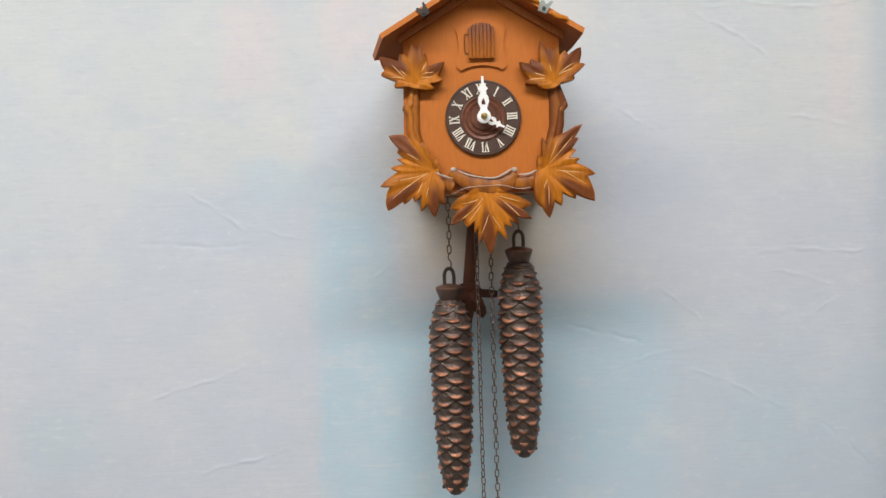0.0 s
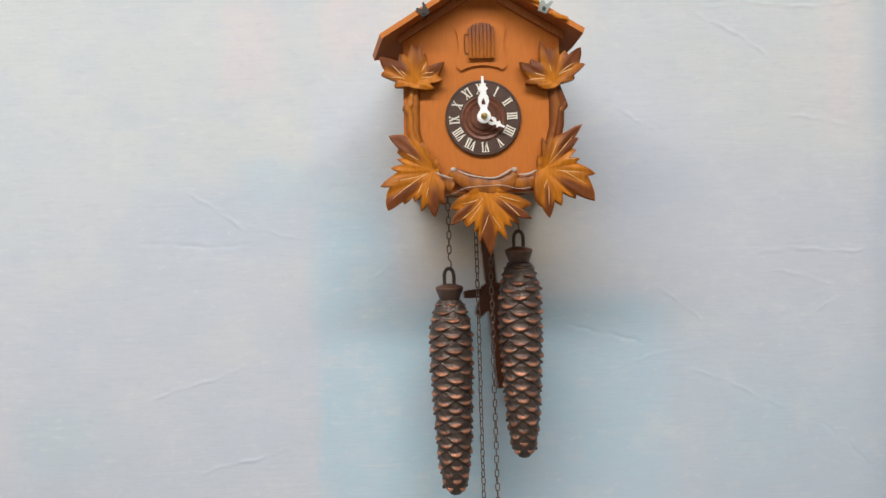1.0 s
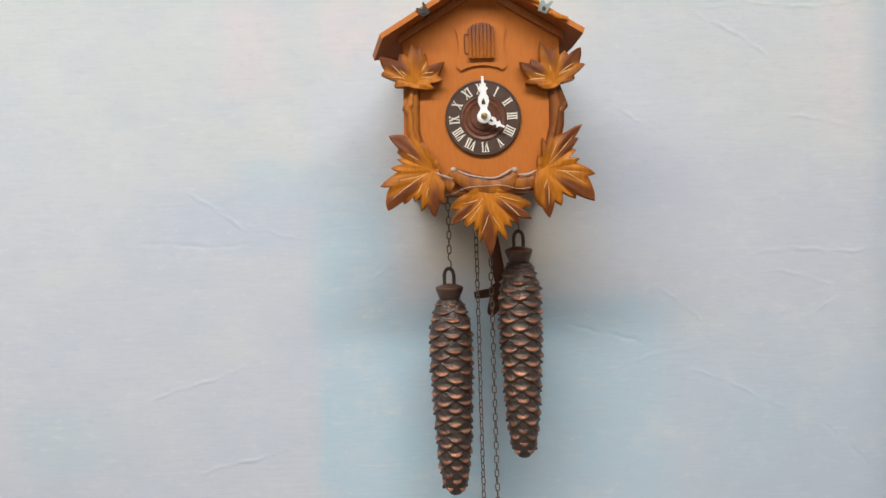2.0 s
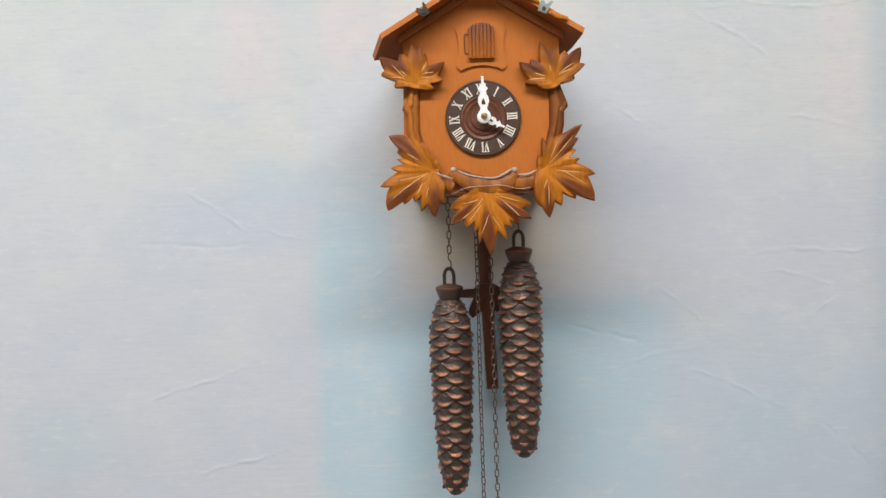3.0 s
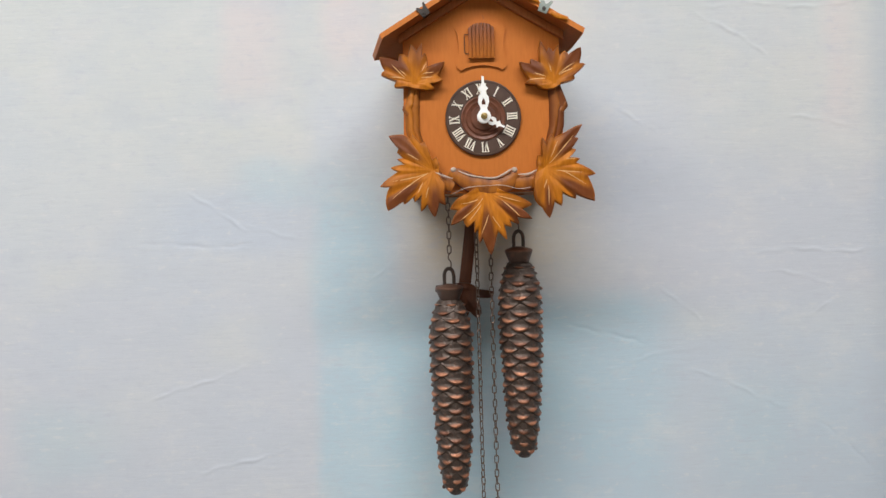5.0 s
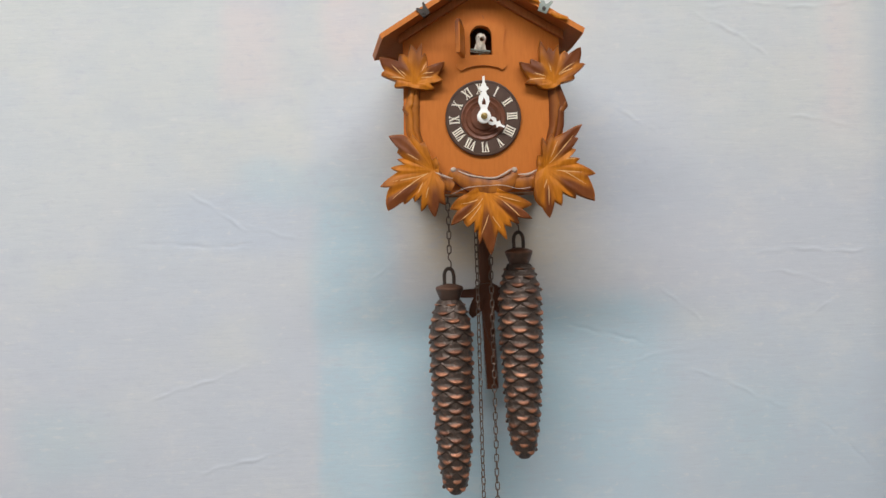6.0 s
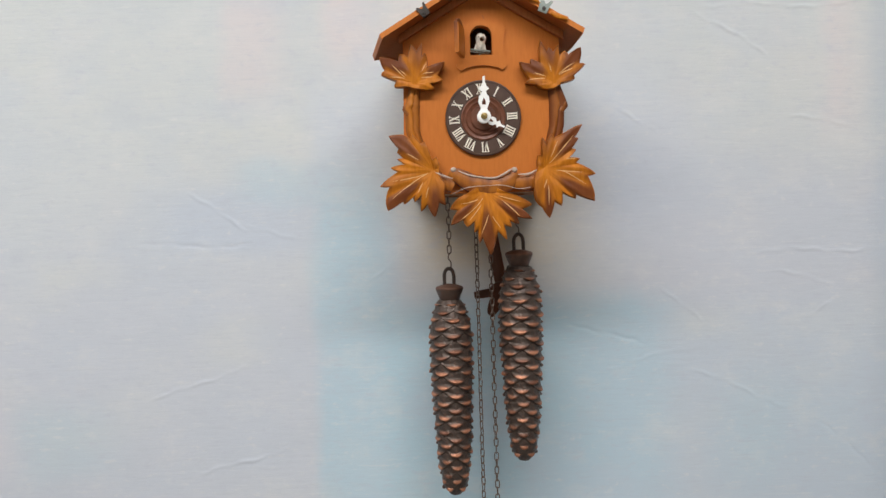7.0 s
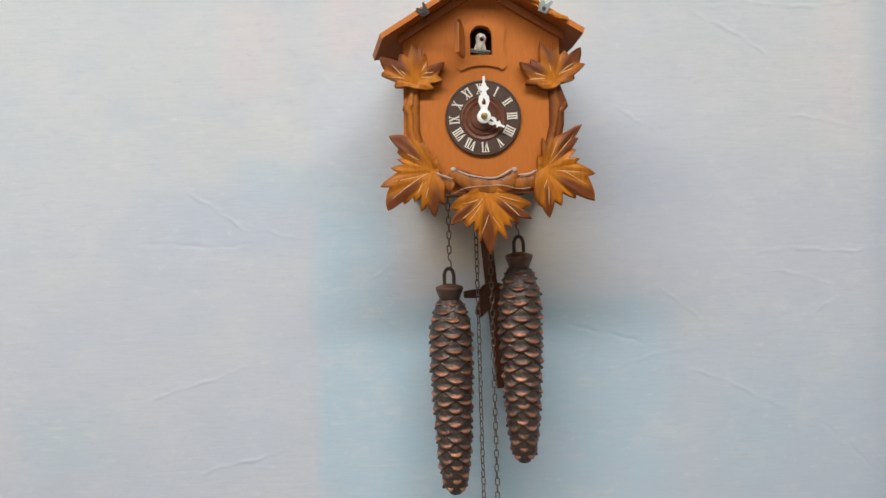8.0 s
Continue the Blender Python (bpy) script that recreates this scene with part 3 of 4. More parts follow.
def clock_thing():
    clock = new("cuckoo_clock")
    clock.location = (0, 0, Z0)
    tagged(clock, "small orange-brown carved wooden cuckoo clock with maple leaves", "cuckoo clock")

    # case: sides, bottom and back behind the front plate
    for s in (-1, 1):
        bm = bmesh.new()
        box(bm, s * 58 - 3, s * 58 + 3, -99, -3, -60, 66, 0.6)
        part("side_panel", bm, CASE, clock)
    bm = bmesh.new()
    # bottom with slots for the chains and the pendulum
    box(bm, -54.9, 54.9, -98.9, -72, -60, -55)
    box(bm, -54.9, 54.9, -38, -32, -60, -55)
    box(bm, -54.9, -40, -72, -38, -60, -55)
    box(bm, 40, 54.9, -72, -38, -60, -55)
    box(bm, -20, -14, -72, -38, -60, -55)
    box(bm, 14, 20, -72, -38, -60, -55)
    part("bottom_panel", bm, CASE, clock)
    bm = bmesh.new()
    prism(bm, [(-54.9, -54.9), (54.9, -54.9), (54.9, 66), (0, 98), (-54.9, 66)], -7, -3)
    part("back_panel", bm, CASE, clock)

    # front plate: pentagon with the bird's arched opening cut through
    bm = bmesh.new()
    out = [(-63, -60), (63, -60), (64.5, -10), (63.5, 30), (63, 62.8), (0.6, 100.2), (-0.6, 100.2), (-63, 62.8), (-63.5, 30), (-64.5, -10)]
    arch = [(-8.8, 50.8), (-8.8, 66)] + [(-8.8 * math.cos(math.pi * k / 10), 66 + 8.0 * math.sin(math.pi * k / 10)) for k in range(1, 10)] + [(8.8, 66), (8.8, 50.8)]
    lhs = [(0, -60), (0, 50.8)] + arch[:7] + [(0, 100.4)] + out[6:] + [out[0]]
    prism(bm, lhs, -105, -99)
    rhs = [(-x, z) for x, z in lhs][::-1]
    prism(bm, rhs, -105, -99)
    bmesh.ops.remove_doubles(bm, verts=bm.verts, dist=0.01)
    inner = [f for f in bm.faces if all(abs(v.co.x) < 0.02 for v in f.verts)]
    bmesh.ops.delete(bm, geom=inner, context="FACES_ONLY")
    part("front_plate", bm, WOOD, clock, "smooth orange stained front plate")
    bm = bmesh.new()
    box(bm, -16, 16, -98.6, -60, 46, 47)
    box(bm, -16, -15, -98.6, -60, 47, 80)
    box(bm, 15, 16, -98.6, -60, 47, 80)
    box(bm, -16, 16, -60, -59, 46, 80)
    part("bird_chamber", bm, BLACK, clock, "dark inside behind the bird's door")

    for s in (-1, 1):
        roof_board(clock, s)
    # brown strip added for the darker band under the roof along the plate
    for s in (-1, 1):
        bm = bmesh.new()
        prism(bm, [(s * 0.1, 107.2), (s * 66, 67.6), (s * 66, 60.8), (s * 0.1, 100.4)], -109.0, -105.1, 0.8)
        part("roof_band", bm, ROOF, clock)

    # raised frame round the door, with scooped sides and foot
    bm = bmesh.new()
    left = [(-20.6, 72), (-18.6, 66), (-17.8, 58), (-18.4, 50), (-20.2, 43.5), (-19.6, 41), (-16.5, 38.2), (-13, 40.2), (-7, 41.8), (0, 42.4)]
    ring_l = left + [(0, 50.6), (-9.0, 50.6), (-9.0, 66)] + [(-9.0 * math.cos(math.pi * k / 10), 66 + 8.2 * math.sin(math.pi * k / 10)) for k in range(1, 6)] + [(0, 79), (-6, 78), (-13, 75), (-17.5, 73.5)]
    prism(bm, ring_l, -106.9, -104.6)
    prism(bm, [(-x, z) for x, z in ring_l][::-1], -106.9, -104.6)
    bmesh.ops.remove_doubles(bm, verts=bm.verts, dist=0.01)
    inner = [f for f in bm.faces if all(abs(v.co.x) < 0.02 for v in f.verts)]
    bmesh.ops.delete(bm, geom=inner, context="FACES_ONLY")
    part("door_surround", bm, WOOD, clock, "raised scooped surround of the bird door")

    dial(clock)
    bm = bmesh.new()
    lathe(bm, [(2.6, 112), (2.6, 118.4), (2.0, 119.0), (1.2, 119.0), (1.0, 120.6), (0.5, 121)], 18, axis="Y")
    part("hand_nut", bm, BRASS, clock, "small brass nut on the arbor")
    hour = hand(clock, "hour_hand", 18.5, 23, -113.0, "short white pierced hour hand")
    hour.matrix_basis = pose(0, 0, 0, 0, 117.5, 0)
    minute = hand(clock, "minute_hand", 31.5, 30, -116.5, "long white pierced minute hand")

    # upper leaves; the roof's shade is also put into the upper lobes' toning
    up_l = [(3, 22), (16, -20), (34, 29), (50, -17), (70, 25), (74, -23), (79, 32), (86, -27), (95, 31), (104, -23), (117, 26), (127, -23), (143, 35), (157, -28), (166, 28), (173, -16), (190, 17), (202, -8), (270, -5), (340, 16), (354, -13)]
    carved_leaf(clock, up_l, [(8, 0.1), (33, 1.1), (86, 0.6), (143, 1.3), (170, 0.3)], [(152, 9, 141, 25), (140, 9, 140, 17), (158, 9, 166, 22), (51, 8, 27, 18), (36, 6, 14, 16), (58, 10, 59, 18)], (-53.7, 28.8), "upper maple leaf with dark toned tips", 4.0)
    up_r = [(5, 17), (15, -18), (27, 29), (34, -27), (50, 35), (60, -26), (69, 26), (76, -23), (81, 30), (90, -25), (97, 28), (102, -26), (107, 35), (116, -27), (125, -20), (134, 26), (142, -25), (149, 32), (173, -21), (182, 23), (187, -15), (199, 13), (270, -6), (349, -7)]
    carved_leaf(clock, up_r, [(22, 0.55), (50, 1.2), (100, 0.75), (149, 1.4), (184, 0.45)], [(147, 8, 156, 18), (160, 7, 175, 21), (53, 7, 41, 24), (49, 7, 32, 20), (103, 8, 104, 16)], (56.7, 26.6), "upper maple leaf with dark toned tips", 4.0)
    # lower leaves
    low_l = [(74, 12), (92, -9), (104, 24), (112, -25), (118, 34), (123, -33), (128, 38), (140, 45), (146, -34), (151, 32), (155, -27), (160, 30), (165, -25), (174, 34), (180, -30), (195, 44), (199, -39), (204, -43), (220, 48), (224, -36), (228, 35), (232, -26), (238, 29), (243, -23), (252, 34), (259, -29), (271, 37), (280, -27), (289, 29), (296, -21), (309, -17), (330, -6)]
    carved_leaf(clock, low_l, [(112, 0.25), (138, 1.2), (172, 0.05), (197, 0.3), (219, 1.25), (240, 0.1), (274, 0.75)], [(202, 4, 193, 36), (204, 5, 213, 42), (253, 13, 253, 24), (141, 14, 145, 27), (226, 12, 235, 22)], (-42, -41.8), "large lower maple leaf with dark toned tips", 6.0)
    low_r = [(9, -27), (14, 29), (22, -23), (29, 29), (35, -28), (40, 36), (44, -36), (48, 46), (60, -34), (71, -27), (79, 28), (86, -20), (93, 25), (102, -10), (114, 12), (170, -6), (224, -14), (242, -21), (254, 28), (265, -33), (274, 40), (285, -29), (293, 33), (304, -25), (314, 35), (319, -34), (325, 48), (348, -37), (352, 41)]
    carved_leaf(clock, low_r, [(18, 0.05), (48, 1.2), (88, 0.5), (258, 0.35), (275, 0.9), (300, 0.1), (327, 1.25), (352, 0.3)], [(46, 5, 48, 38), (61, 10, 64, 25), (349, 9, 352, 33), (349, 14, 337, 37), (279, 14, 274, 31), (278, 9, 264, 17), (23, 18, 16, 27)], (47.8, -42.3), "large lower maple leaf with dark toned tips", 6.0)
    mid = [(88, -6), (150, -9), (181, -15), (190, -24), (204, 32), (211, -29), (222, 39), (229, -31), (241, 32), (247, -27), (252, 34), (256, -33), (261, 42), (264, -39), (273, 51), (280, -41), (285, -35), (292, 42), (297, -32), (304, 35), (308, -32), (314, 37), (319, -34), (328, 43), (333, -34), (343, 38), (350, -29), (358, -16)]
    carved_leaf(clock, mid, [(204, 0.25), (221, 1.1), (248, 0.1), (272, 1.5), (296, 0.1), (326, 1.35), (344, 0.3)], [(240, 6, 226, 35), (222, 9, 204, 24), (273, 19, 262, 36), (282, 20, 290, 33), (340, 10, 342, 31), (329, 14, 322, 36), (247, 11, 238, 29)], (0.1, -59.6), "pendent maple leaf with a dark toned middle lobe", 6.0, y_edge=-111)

    # branches: side stems, and the swag between the lower leaves
    stem(clock, [(32, -58, -50.5), (22, -60, -50.2), (13, -62.5, -50.8), (9, -65.2, -51), (5, -62.8, -51.4), (-8, -62.6, -51.6), (-20, -60.5, -48), (-40, -52, -40)], 0.12, "carved side branch with a golden ridge")
    stem(clock, [(30, 52.5, 61), (20, 53, 65), (12, 53.4, 68.2), (8, 53.6, 69.2), (4, 53.6, 66), (-8, 53, 65.2), (-20, 50, 61), (-40, 43, 53)], 0.75, "dark toned carved side branch")
    for s, x, z in ((-1, -62.5, 9), (1, 65.5, 9)):
        bm = bmesh.new()
        stain_shade = bm.verts.layers.float.new("stain_shade")
        sweep(bm, [(x - s * 3, -107, z - 5), (x, -107, z), (x + s * 1.6, -107, z + 2.5)], [2.6, 1.8, 0.6], 10, flat=0.7)
        for v in bm.verts:
            v[stain_shade] = 0.75
        part("twig_stub", bm, BRANCH, clock)
    branch(clock, [(-29, -109, -43), (-22, -109.5, -46), (-8, -110.5, -54), (6, -111, -56.5), (17, -110.5, -53), (25, -109.5, -45)], [4.0, 6.5, 8.5, 8.5, 6.8, 4.4], "carved branch under the dial", dark=0.6)
    branch(clock, [(23, -109, -52), (34, -109, -53), (48, -108.5, -47)], [5.0, 7.0, 5.0], "carved branch under the dial", dark=0.6)
    branch(clock, [(-47, -109, -42), (-37, -109, -49), (-26, -109, -55)], [4.0, 6.6, 5.0], "carved branch under the dial", dark=0.6)
    # pale strips laid on as the sky's reflection along the branches' top facets
    for knots, radii in (([(-22, -113.2, -42.2), (-12, -114.2, -46.2), (5, -114.8, -49.0), (14, -114.2, -46.2), (21, -113.2, -42.0)], [0.3, 0.6, 0.75, 0.85, 0.7]),
                         ([(26, -113, -46.5), (34, -113.4, -46.4), (41, -113, -43.5)], [0.35, 0.85, 0.5]),
                         ([(-40, -114, -43), (-33, -114, -46), (-26.5, -113.4, -48.2)], [0.3, 0.65, 0.4]),
                         ([(-27, -113.6, -60.5), (-15, -115.6, -56), (0, -117, -55), (14, -115.8, -55), (26, -114.4, -58), (36, -113.2, -57)], [0.15, 0.3, 0.18, 0.3, 0.25, 0.2])):
        bm = bmesh.new()
        pts = curve_points(knots, 6)
        n = len(pts)
        rr = []
        for i in range(n):
            u = i / (n - 1) * (len(radii) - 1)
            a = int(min(u, len(radii) - 2))
            rr.append(radii[a] + (radii[a + 1] - radii[a]) * (u - a))
        sweep(bm, pts, rr, 8, flat=0.3)
        part("branch_highlight", bm, CUT_AND_SHEEN, clock, "pale strip as a painted highlight along the branch")
    for x, z in ((-25.5, -41.2), (23.5, -42.6)):
        bm = bmesh.new()
        lathe(bm, [(2.5, 106), (2.4, 111.6), (1.5, 112.6), (0.5, 112.8)], 7, at=(x, 0, z), axis="Y")
        part("cut_stub", bm, CUT_AND_SHEEN, clock, "pale cut end of a twig")

    # metal clips left on the roof's front edge and a scrap of carving
    clip_shape(clock, (-45.05, -126.8, 80.1), -38, CLIP_DARK, "dark forked metal clip", 0.72)
    clip_shape(clock, (47.9, -126.8, 80.8), 22, CLIP, "grey forked metal clip with a hole", 0.82)
    for knots, radii in (([(53.5, -127, 77), (58.6, -127.5, 73.7), (66.3, -127.5, 71.7)], [1.2, 2.2, 0.8]), ([(33, -127, 88.5), (39, -127.5, 87.9), (44.2, -127, 85)], [1.0, 1.8, 0.8])):
        bm = bmesh.new()
        pts = curve_points(knots, 5)
        sweep(bm, pts, [radii[0] + (radii[1] - radii[0]) * math.sin(math.pi * i / (len(pts) - 1)) for i in range(len(pts))], 8, flat=0.7)
        part("carving_scrap", bm, LEAF, clock, "bright scrap of broken carving")

    # door: grooved boards on a wire hinge; its origin is the hinge line
    bm = bmesh.new()
    stain_shade = bm.verts.layers.float.new("stain_shade")
    hx, hz = -13.4, 60
    for k in range(7):
        x0, x1 = k * 3.0 + 3.22, k * 3.0 + 5.78
        def top(x):
            return 67.8 - hz + 7.6 * math.sqrt(max(0.0, 1 - ((x - 13.5) / 11.5) ** 2))
        prism(bm, [(x0, 47.8 - hz), (x1, 47.8 - hz), (x1, top(x1)), (x0, top(x0))], -2.6, 0.0, 0.45)
    box(bm, 3.3, 23.7, -1.2, 1.0, 47.9 - hz, 70.5 - hz)
    box(bm, 3.0, 24.0, -2.2, 0.6, 47.4 - hz, 48.2 - hz)
    for v in bm.verts:
        v[stain_shade] = max(0.0, smooth(-4, 12, v.co.z) * 0.9) if v.co.y < 0.5 else 0.0
    door = part("bird_door", bm, DOOR, clock, "small grooved wooden bird door")
    door.location = (hx * MM, -0.1078, hz * MM)
    bm = bmesh.new()
    sweep(bm, [(4.5, 0.2, 6.5), (0.4, 0, 6.8), (0, 0, 5.6), (0, 0, -7.2), (0.4, 0, -8.4), (4.5, 0.2, -8.6)], 0.32, 6)
    part("hinge_wire", bm, STEEL, door, "bent dark wire hinge")

    bm = bmesh.new()
    sweep(bm, [(1.4, -105.2, 82.5), (2.6, -105.8, 81.0), (2.8, -105.6, 78.6)], [0.3, 0.5, 0.3], 6)
    part("nick", bm, ROOF, clock, "small raised nick in the wood")

    # bird on its lever; its origin is where it sits when it is out
    bird = new("bird")
    bird.parent = clock
    tagged(bird, "tiny pale grey painted cuckoo")
    bm = bmesh.new()
    lathe(bm, [(0.5, -6.6), (1.6, -6.0), (2.6, -4.4), (3.2, -2.2), (3.5, 0.0), (3.7, 2.0), (4.4, 4.0), (4.2, 6.0), (2.8, 7.8), (0.4, 8.6)], 20)
    part("body", bm, BIRD, bird)
    bm = bmesh.new()
    lathe(bm, [(1.9, 3.0), (1.5, 5.0), (0.2, 7.2)], 10, at=(1.2, 0, 3.2), axis="Y")
    part("beak", bm, BEAK, bird, "dark beak")
    for s in (-1, 1):
        bm = bmesh.new()
        sweep(bm, [(s * 3.2, 0, 0), (s * 3.7, 0.5, -4.0), (s * 2.2, 1, -6.5)], [0.8, 1.4, 0.4], 8)
        part("wing", bm, BIRD, bird)
        bm = bmesh.new()
        lathe(bm, [(0.7, 2.8), (0.6, 3.9), (0.2, 4.1)], 8, at=(s * 1.9 + 0.3, 0, 4.6), axis="Y")
        part("eye", bm, BEAK, bird)
    bm = bmesh.new()
    sweep(bm, [(-12.5, -5, -4.4), (-4, -3.6, -6.0), (8.6, -3.4, -6.4)], 0.8, 6)
    sweep(bm, [(-12.5, -5, -6.4), (-2, -2.6, -7.6), (8, -2, -7.6)], 0.6, 6)
    sweep(bm, [(0, 0, -9), (0, 20, -11)], 1.0, 6)
    part("lever", bm, CLIP, bird, "bent wire lever under the bird")
    return clock, door, bird, minute


# ---- weights, chains, pendulum ----
def cone_profile(u):
    """Radius of the cone's core along its length, 0 at the neck and 1 at the foot."""
    return 10.6 + 2.6 * smooth(0.0, 0.05, u) + 4.9 * smooth(0.0, 0.17, u) - 1.6 * smooth(0.3, 0.6, u) - 1.6 * smooth(0.55, 0.8, u) - 2.6 * smooth(0.75, 0.95, u) - 6.0 * smooth(0.935, 1.01, u)


CONE_R = 17.0


def scale_mesh(seed):
    """One cone scale wrapped on a core of radius CONE_R about the z axis: a hollow upper face that swells to a worn, drooping lip."""
    bm = bmesh.new()
    rnd = random.Random(seed)
    wear = bm.verts.layers.float.new("wear")
    rows = [(10.0, -0.8, 0.0), (7.0, 0.5, 0.2), (4.6, 0.6, 0.3), (2.9, 0.7, 0.4), (1.8, 1.2, 0.5), (0.8, 2.2, 0.6), (-0.2, 3.1, 0.75), (-1.1, 3.4, 0.9), (-1.8, 3.0, 1.0), (-2.4, 1.6, 1.0), (-2.6, -1.0, 1.0)]
    lean = rnd.uniform(-0.25, 0.25)
    grid = []
    for z, h, sag in rows:
        line = []
        for k in range(13):
            u = -1 + k / 6
            swell = max(0.0, 1 - (abs(u) / 0.68) ** 2) * (1 + lean * u) if h > 0 else 1.0
            dent = 0.7 * noise.noise(Vector((u * 2.6, z * 0.4, seed * 3.7)))
            rad = CONE_R + h * (0.2 + 0.8 * swell) + (dent if 0 < h else 0)
            a = radians(37.5) * u
            zz = z + 5.4 * (abs(u) ** 1.9) * sag
            v = bm.verts.new((rad * math.sin(a), -rad * math.cos(a), zz))
            v[wear] = smooth(0.0, 0.75, 1 - (u / 0.60) ** 2 - ((z + 0.8) / 2.3) ** 2) if z > -2.5 else 0.0
            line.append(v)
        grid.append(line)
    for a, b in zip(grid, grid[1:]):
        for k in range(12):
            bm.faces.new((a[k], a[k + 1], b[k + 1], b[k]))
    return finish(bm, BRONZE, 70)


def weight(scale_data, label, x, z, turn, seed):
    """A cast pine-cone weight; its origin is the middle of its hanging loop."""
    rnd = random.Random(seed)
    thing = new("pine_cone_weight")
    tagged(thing, label, "clock weight", group="pine cone weights")
    thing.matrix_basis = pose(x * MM, -0.055, Z0 + z * MM, 0, 0, 0)
    bm = bmesh.new()
    pts = [(4.2 * math.cos(a), 0, -2 + 7.0 * math.sin(a)) for a in [math.pi * k / 10 for k in range(11)]]
    pts = [(4.2, 0, -9.5)] + pts + [(-4.2, 0, -9.5)]
    sweep(bm, pts, 1.6, 8)
    part("hanging_loop", bm, BRONZE, thing, "dark bronzed hanging loop")
    bm = bmesh.new()
    lathe(bm, [(2, -8.6), (7.0, -9.4), (11.6, -11.2), (12.4, -12.4), (12.0, -14.0), (9.6, -20.2), (8.8, -22.5), (8, -24)], 36)
    wear = bm.verts.layers.float.new("wear")
    for v in bm.verts:
        v[wear] = 0.45 if v.co.z > -13 else 0.12
    part("cap", bm, BRONZE, thing, "bronzed conical cap")
    top, length = -23.4, 173.0
    bm = bmesh.new()
    lathe(bm, [(max(cone_profile(k / 40) - 0.7, 4.0) if k < 40 else 5.0, top - length * k / 40) for k in range(41)], 36)
    part("core", bm, BRONZE, thing)
    rows = 26
    for r in range(rows):
        u = 0.022 + 0.938 * r / (rows - 1)
        rad = cone_profile(max(0.03, min(u, 0.93))) - 0.6 - 1.4 * smooth(0.90, 0.95, u)
        slope = (cone_profile(min(0.94, u + 0.02)) - cone_profile(max(0.0, u - 0.02))) / (0.04 * length)
        foot = smooth(0.6, 0.95, u)
        for k in range(5):
            a = radians(72 * k + 36 * (r % 2) + turn + rnd.uniform(-3.5, 3.5))
            ob = new("scale", rnd.choice(scale_data))
            ob.parent = thing
            lift = rnd.uniform(-0.5, 0.4) - 0.4 * foot
            size = (rad + lift) / CONE_R
            ob.matrix_basis = (Matrix.Rotation(a, 4, "Z") @ Matrix.Translation((0, -(rad + lift) * MM, (top - length * u + rnd.uniform(-0.9, 0.9)) * MM))
                               @ Matrix.Rotation(-math.atan(slope), 4, "X") @ Matrix.Translation((0, (rad + lift) * MM, 0))
                               @ Matrix.Rotation(radians(rnd.uniform(-4, 4)), 4, "Y") @ Matrix.Diagonal((size, size, (0.5 if r < 1 else 0.8 if r < 2 else 1) + rnd.uniform(-0.06, 0.06), 1)))
    return thing


def link_mesh():
    bm = bmesh.new()
    pts = []
    for k in range(14):
        a = 2 * math.pi * k / 14
        pts.append((1.75 * math.cos(a), 0, 1.75 * math.sin(a) + math.copysign(1.95, math.sin(a) + 1e-6)))
    sweep(bm, pts, 0.52, 6, closed=True)
    return finish(bm, CHAIN, 60)


def chain(link, x, z_top, z_low, label, hook=False, seed=1, twist=10):
    thing = new("chain")
    rnd = random.Random(seed)
    tagged(thing, label, "chain", group="clock chains")
    thing.matrix_basis = pose(x * MM, -0.055, Z0 + z_top * MM)
    pitch = 6.3
    n = int((z_top - z_low) / pitch)
    for k in range(n):
        ob = new("link", link)
        ob.parent = thing
        ob.matrix_basis = pose(rnd.uniform(-0.2, 0.2) * MM, 0, -k * pitch * MM, 0, rnd.uniform(-3, 3), (twist if k % 2 else twist + 85) + rnd.uniform(-12, 12))
    if hook:
        bm = bmesh.new()
        z = -n * pitch + 2
        sweep(bm, curve_points([(0.8, 0, z + 1.5), (-0.9, 0, z - 1), (-1.0, 0, z - 4), (1.0, 0, z - 7), (0.9, 0, z - 11.5), (-0.8, 0, z - 14), (-2.0, 0, z - 12)], 5), 0.65, 6)
        part("hook", bm, CHAIN, thing, "bent wire hook")
    return thing


def pendulum():
    thing = new("pendulum")
    tagged(thing, "dark red-brown wooden pendulum with a leaf bob", "pendulum")
    thing.matrix_basis = pose(0, -0.022, Z0 - 0.028)
    bm = bmesh.new()
    box(bm, -5.6, 5.6, -1.6, 1.6, -212, 4, 0.6)
    part("rod", bm, PENDULUM, thing, "flat dark wooden rod")
    tips = [(6, 27), (16, -13), (60, 9), (120, 9), (164, -13), (174, 27), (187, 27), (200, -14), (226, 26), (238, 28), (250, -20), (262, -32), (270, 48), (278, -32), (290, -20), (302, 28), (314, 26), (340, -14), (353, 27)]
    carved_leaf(thing, tips, [(182, 0.9), (225, 0.4), (270, 0.4), (315, 0.4), (358, 0.9)], [], (0, -120), "red-brown carved leaf bob", 3.5, y_edge=-4.0, mat=PENDULUM, name="leaf_bob", y_back=-1.7)
    return thing


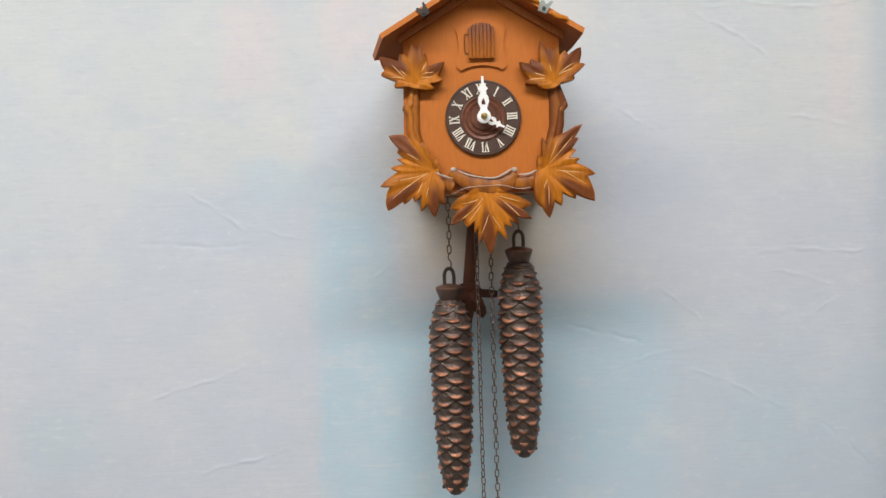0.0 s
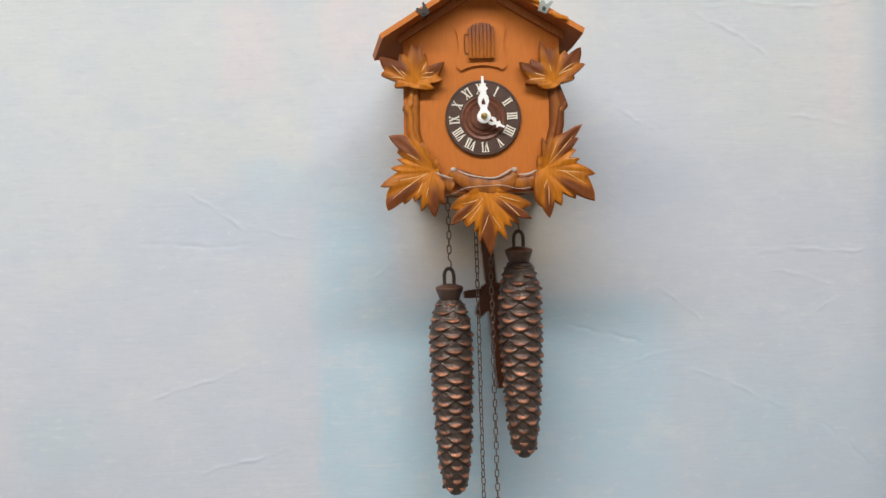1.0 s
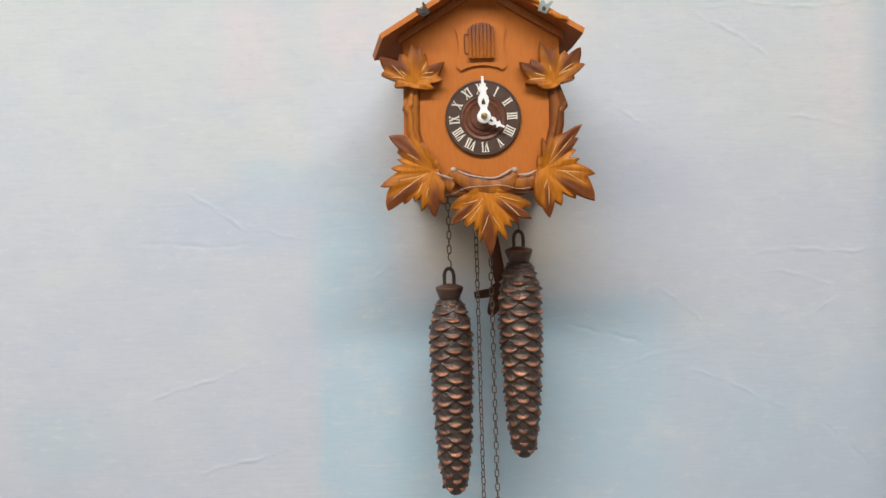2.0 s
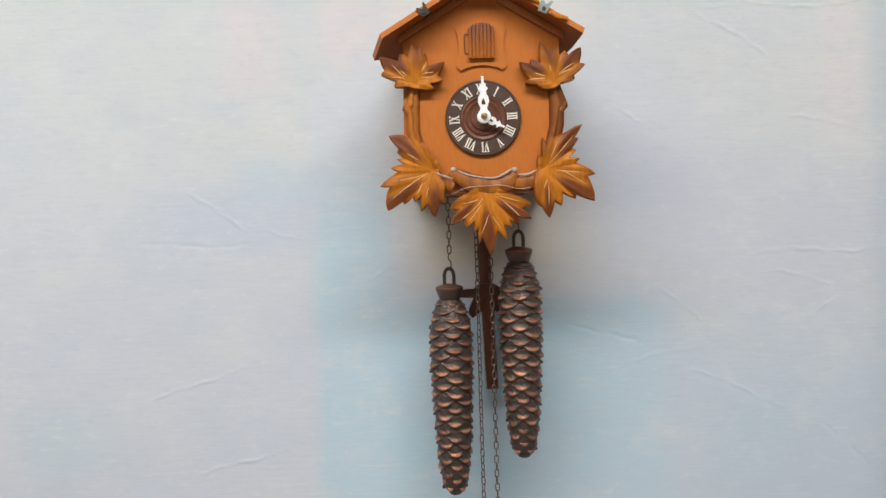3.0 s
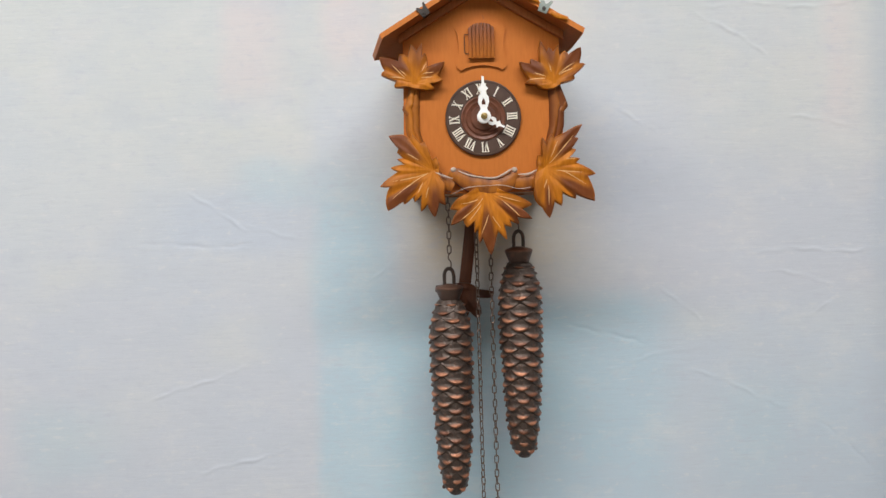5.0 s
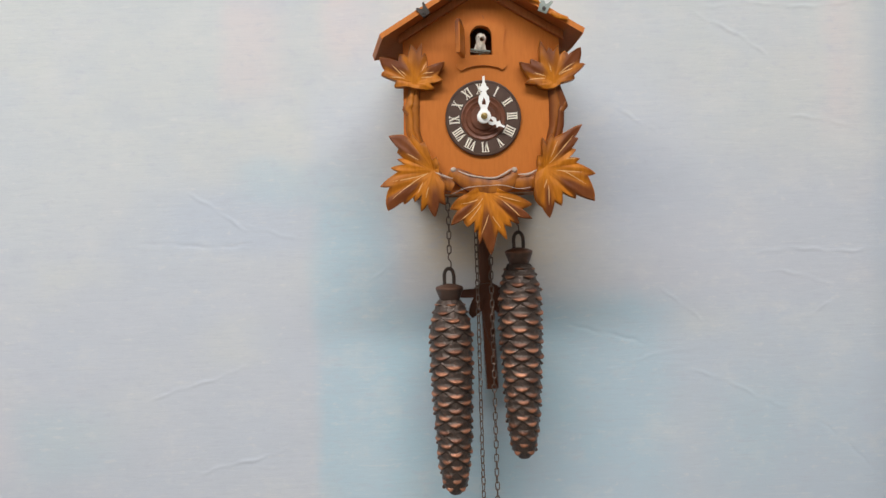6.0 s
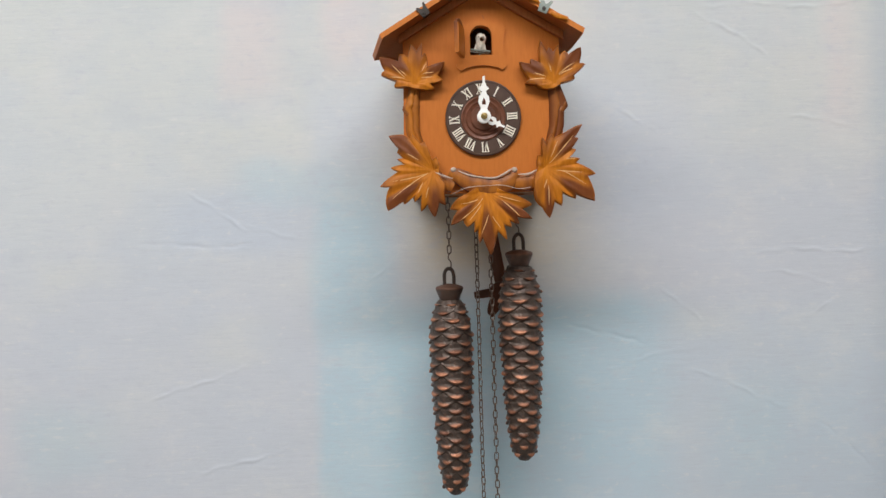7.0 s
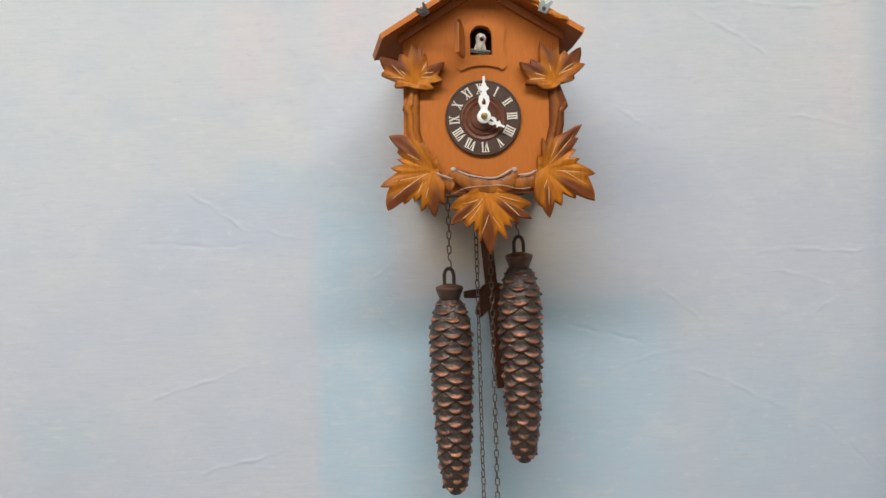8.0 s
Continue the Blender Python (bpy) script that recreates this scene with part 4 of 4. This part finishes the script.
room()
backdrop()
clock, door, bird, minute = clock_thing()
SCALE, LINK = [scale_mesh(k) for k in range(6)], link_mesh()
cone_a = weight(SCALE, "bronzed pine-cone clock weight, hanging lower", -30.6, -128.5, 6, 3)
cone_b = weight(SCALE, "bronzed pine-cone clock weight, hanging higher", 31.8, -97.3, -8, 5)
run_a = chain(LINK, -29.6, -50, -115, "short browned chain with a hook that holds the lower weight", True, 1)
loose_a = chain(LINK, -5.6, -50, -430, "long loose browned pull chain", False, 2, 48)
loose_b = chain(LINK, 6.8, -50, -430, "long loose browned pull chain", False, 3)
run_b = chain(LINK, 31.2, -50.8, -82.8, "short browned chain with a hook that holds the higher weight", True, 4)
swing = pendulum()


# ---- what moves ----
def motions():
    # pendulum: 0.84 s a swing to and fro
    rows = []
    for k in range(161):
        t = k * 0.05
        a = 9.4 * math.cos(2 * math.pi * (t + 0.12) / 0.84)
        rows.append((t, pose(0, -0.022, Z0 - 0.028, 0, a, 0)))
    walk(swing, rows)
    # the striking train lets the higher weight down
    drop = [(0, 0.0), (5.2, 0.0), (5.5, 0.4), (6.0, 1.0), (6.5, 1.8), (7.0, 2.7), (7.5, 3.9), (8.0, 4.9)]
    walk(cone_b, [(t, pose(0.0318, -0.055, Z0 - 0.0973 - d * MM)) for t, d in drop])
    walk(run_b, [(t, pose(0.0312, -0.055, Z0 - 0.0508 - d * MM)) for t, d in drop])
    walk(loose_b, [(t, pose(0.0068, -0.055, Z0 - 0.050 + d * MM)) for t, d in drop])
    # the door flies open and rocks with the calls
    swing_door = [(0, 0), (5.0, 0), (5.1, 20), (5.25, 70), (5.4, 101), (5.6, 105), (5.8, 103.5), (6.3, 103.5), (6.4, 105), (6.5, 109.5), (6.6, 109), (6.8, 106.5), (7.0, 105.5), (7.3, 105), (7.6, 104), (8.0, 105)]
    walk(door, [(t, pose(-0.0134, -0.1078, 0.060, 0, 0, -a)) for t, a in swing_door])
    out = [(0, 14), (5.05, 14), (5.4, 0), (8.0, 0)]
    walk(bird, [(t, pose(0.0, -0.100 + d * MM, 0.0610, 0, 6, -8)) for t, d in out])
    walk(minute, [(0, pose(0, 0, 0, 0, -1.2, 0)), (4.6, pose(0, 0, 0, 0, -1.0, 0)), (5.8, pose(0, 0, 0, 0, 0.6, 0)), (8, pose(0, 0, 0, 0, 0.8, 0))])


motions()
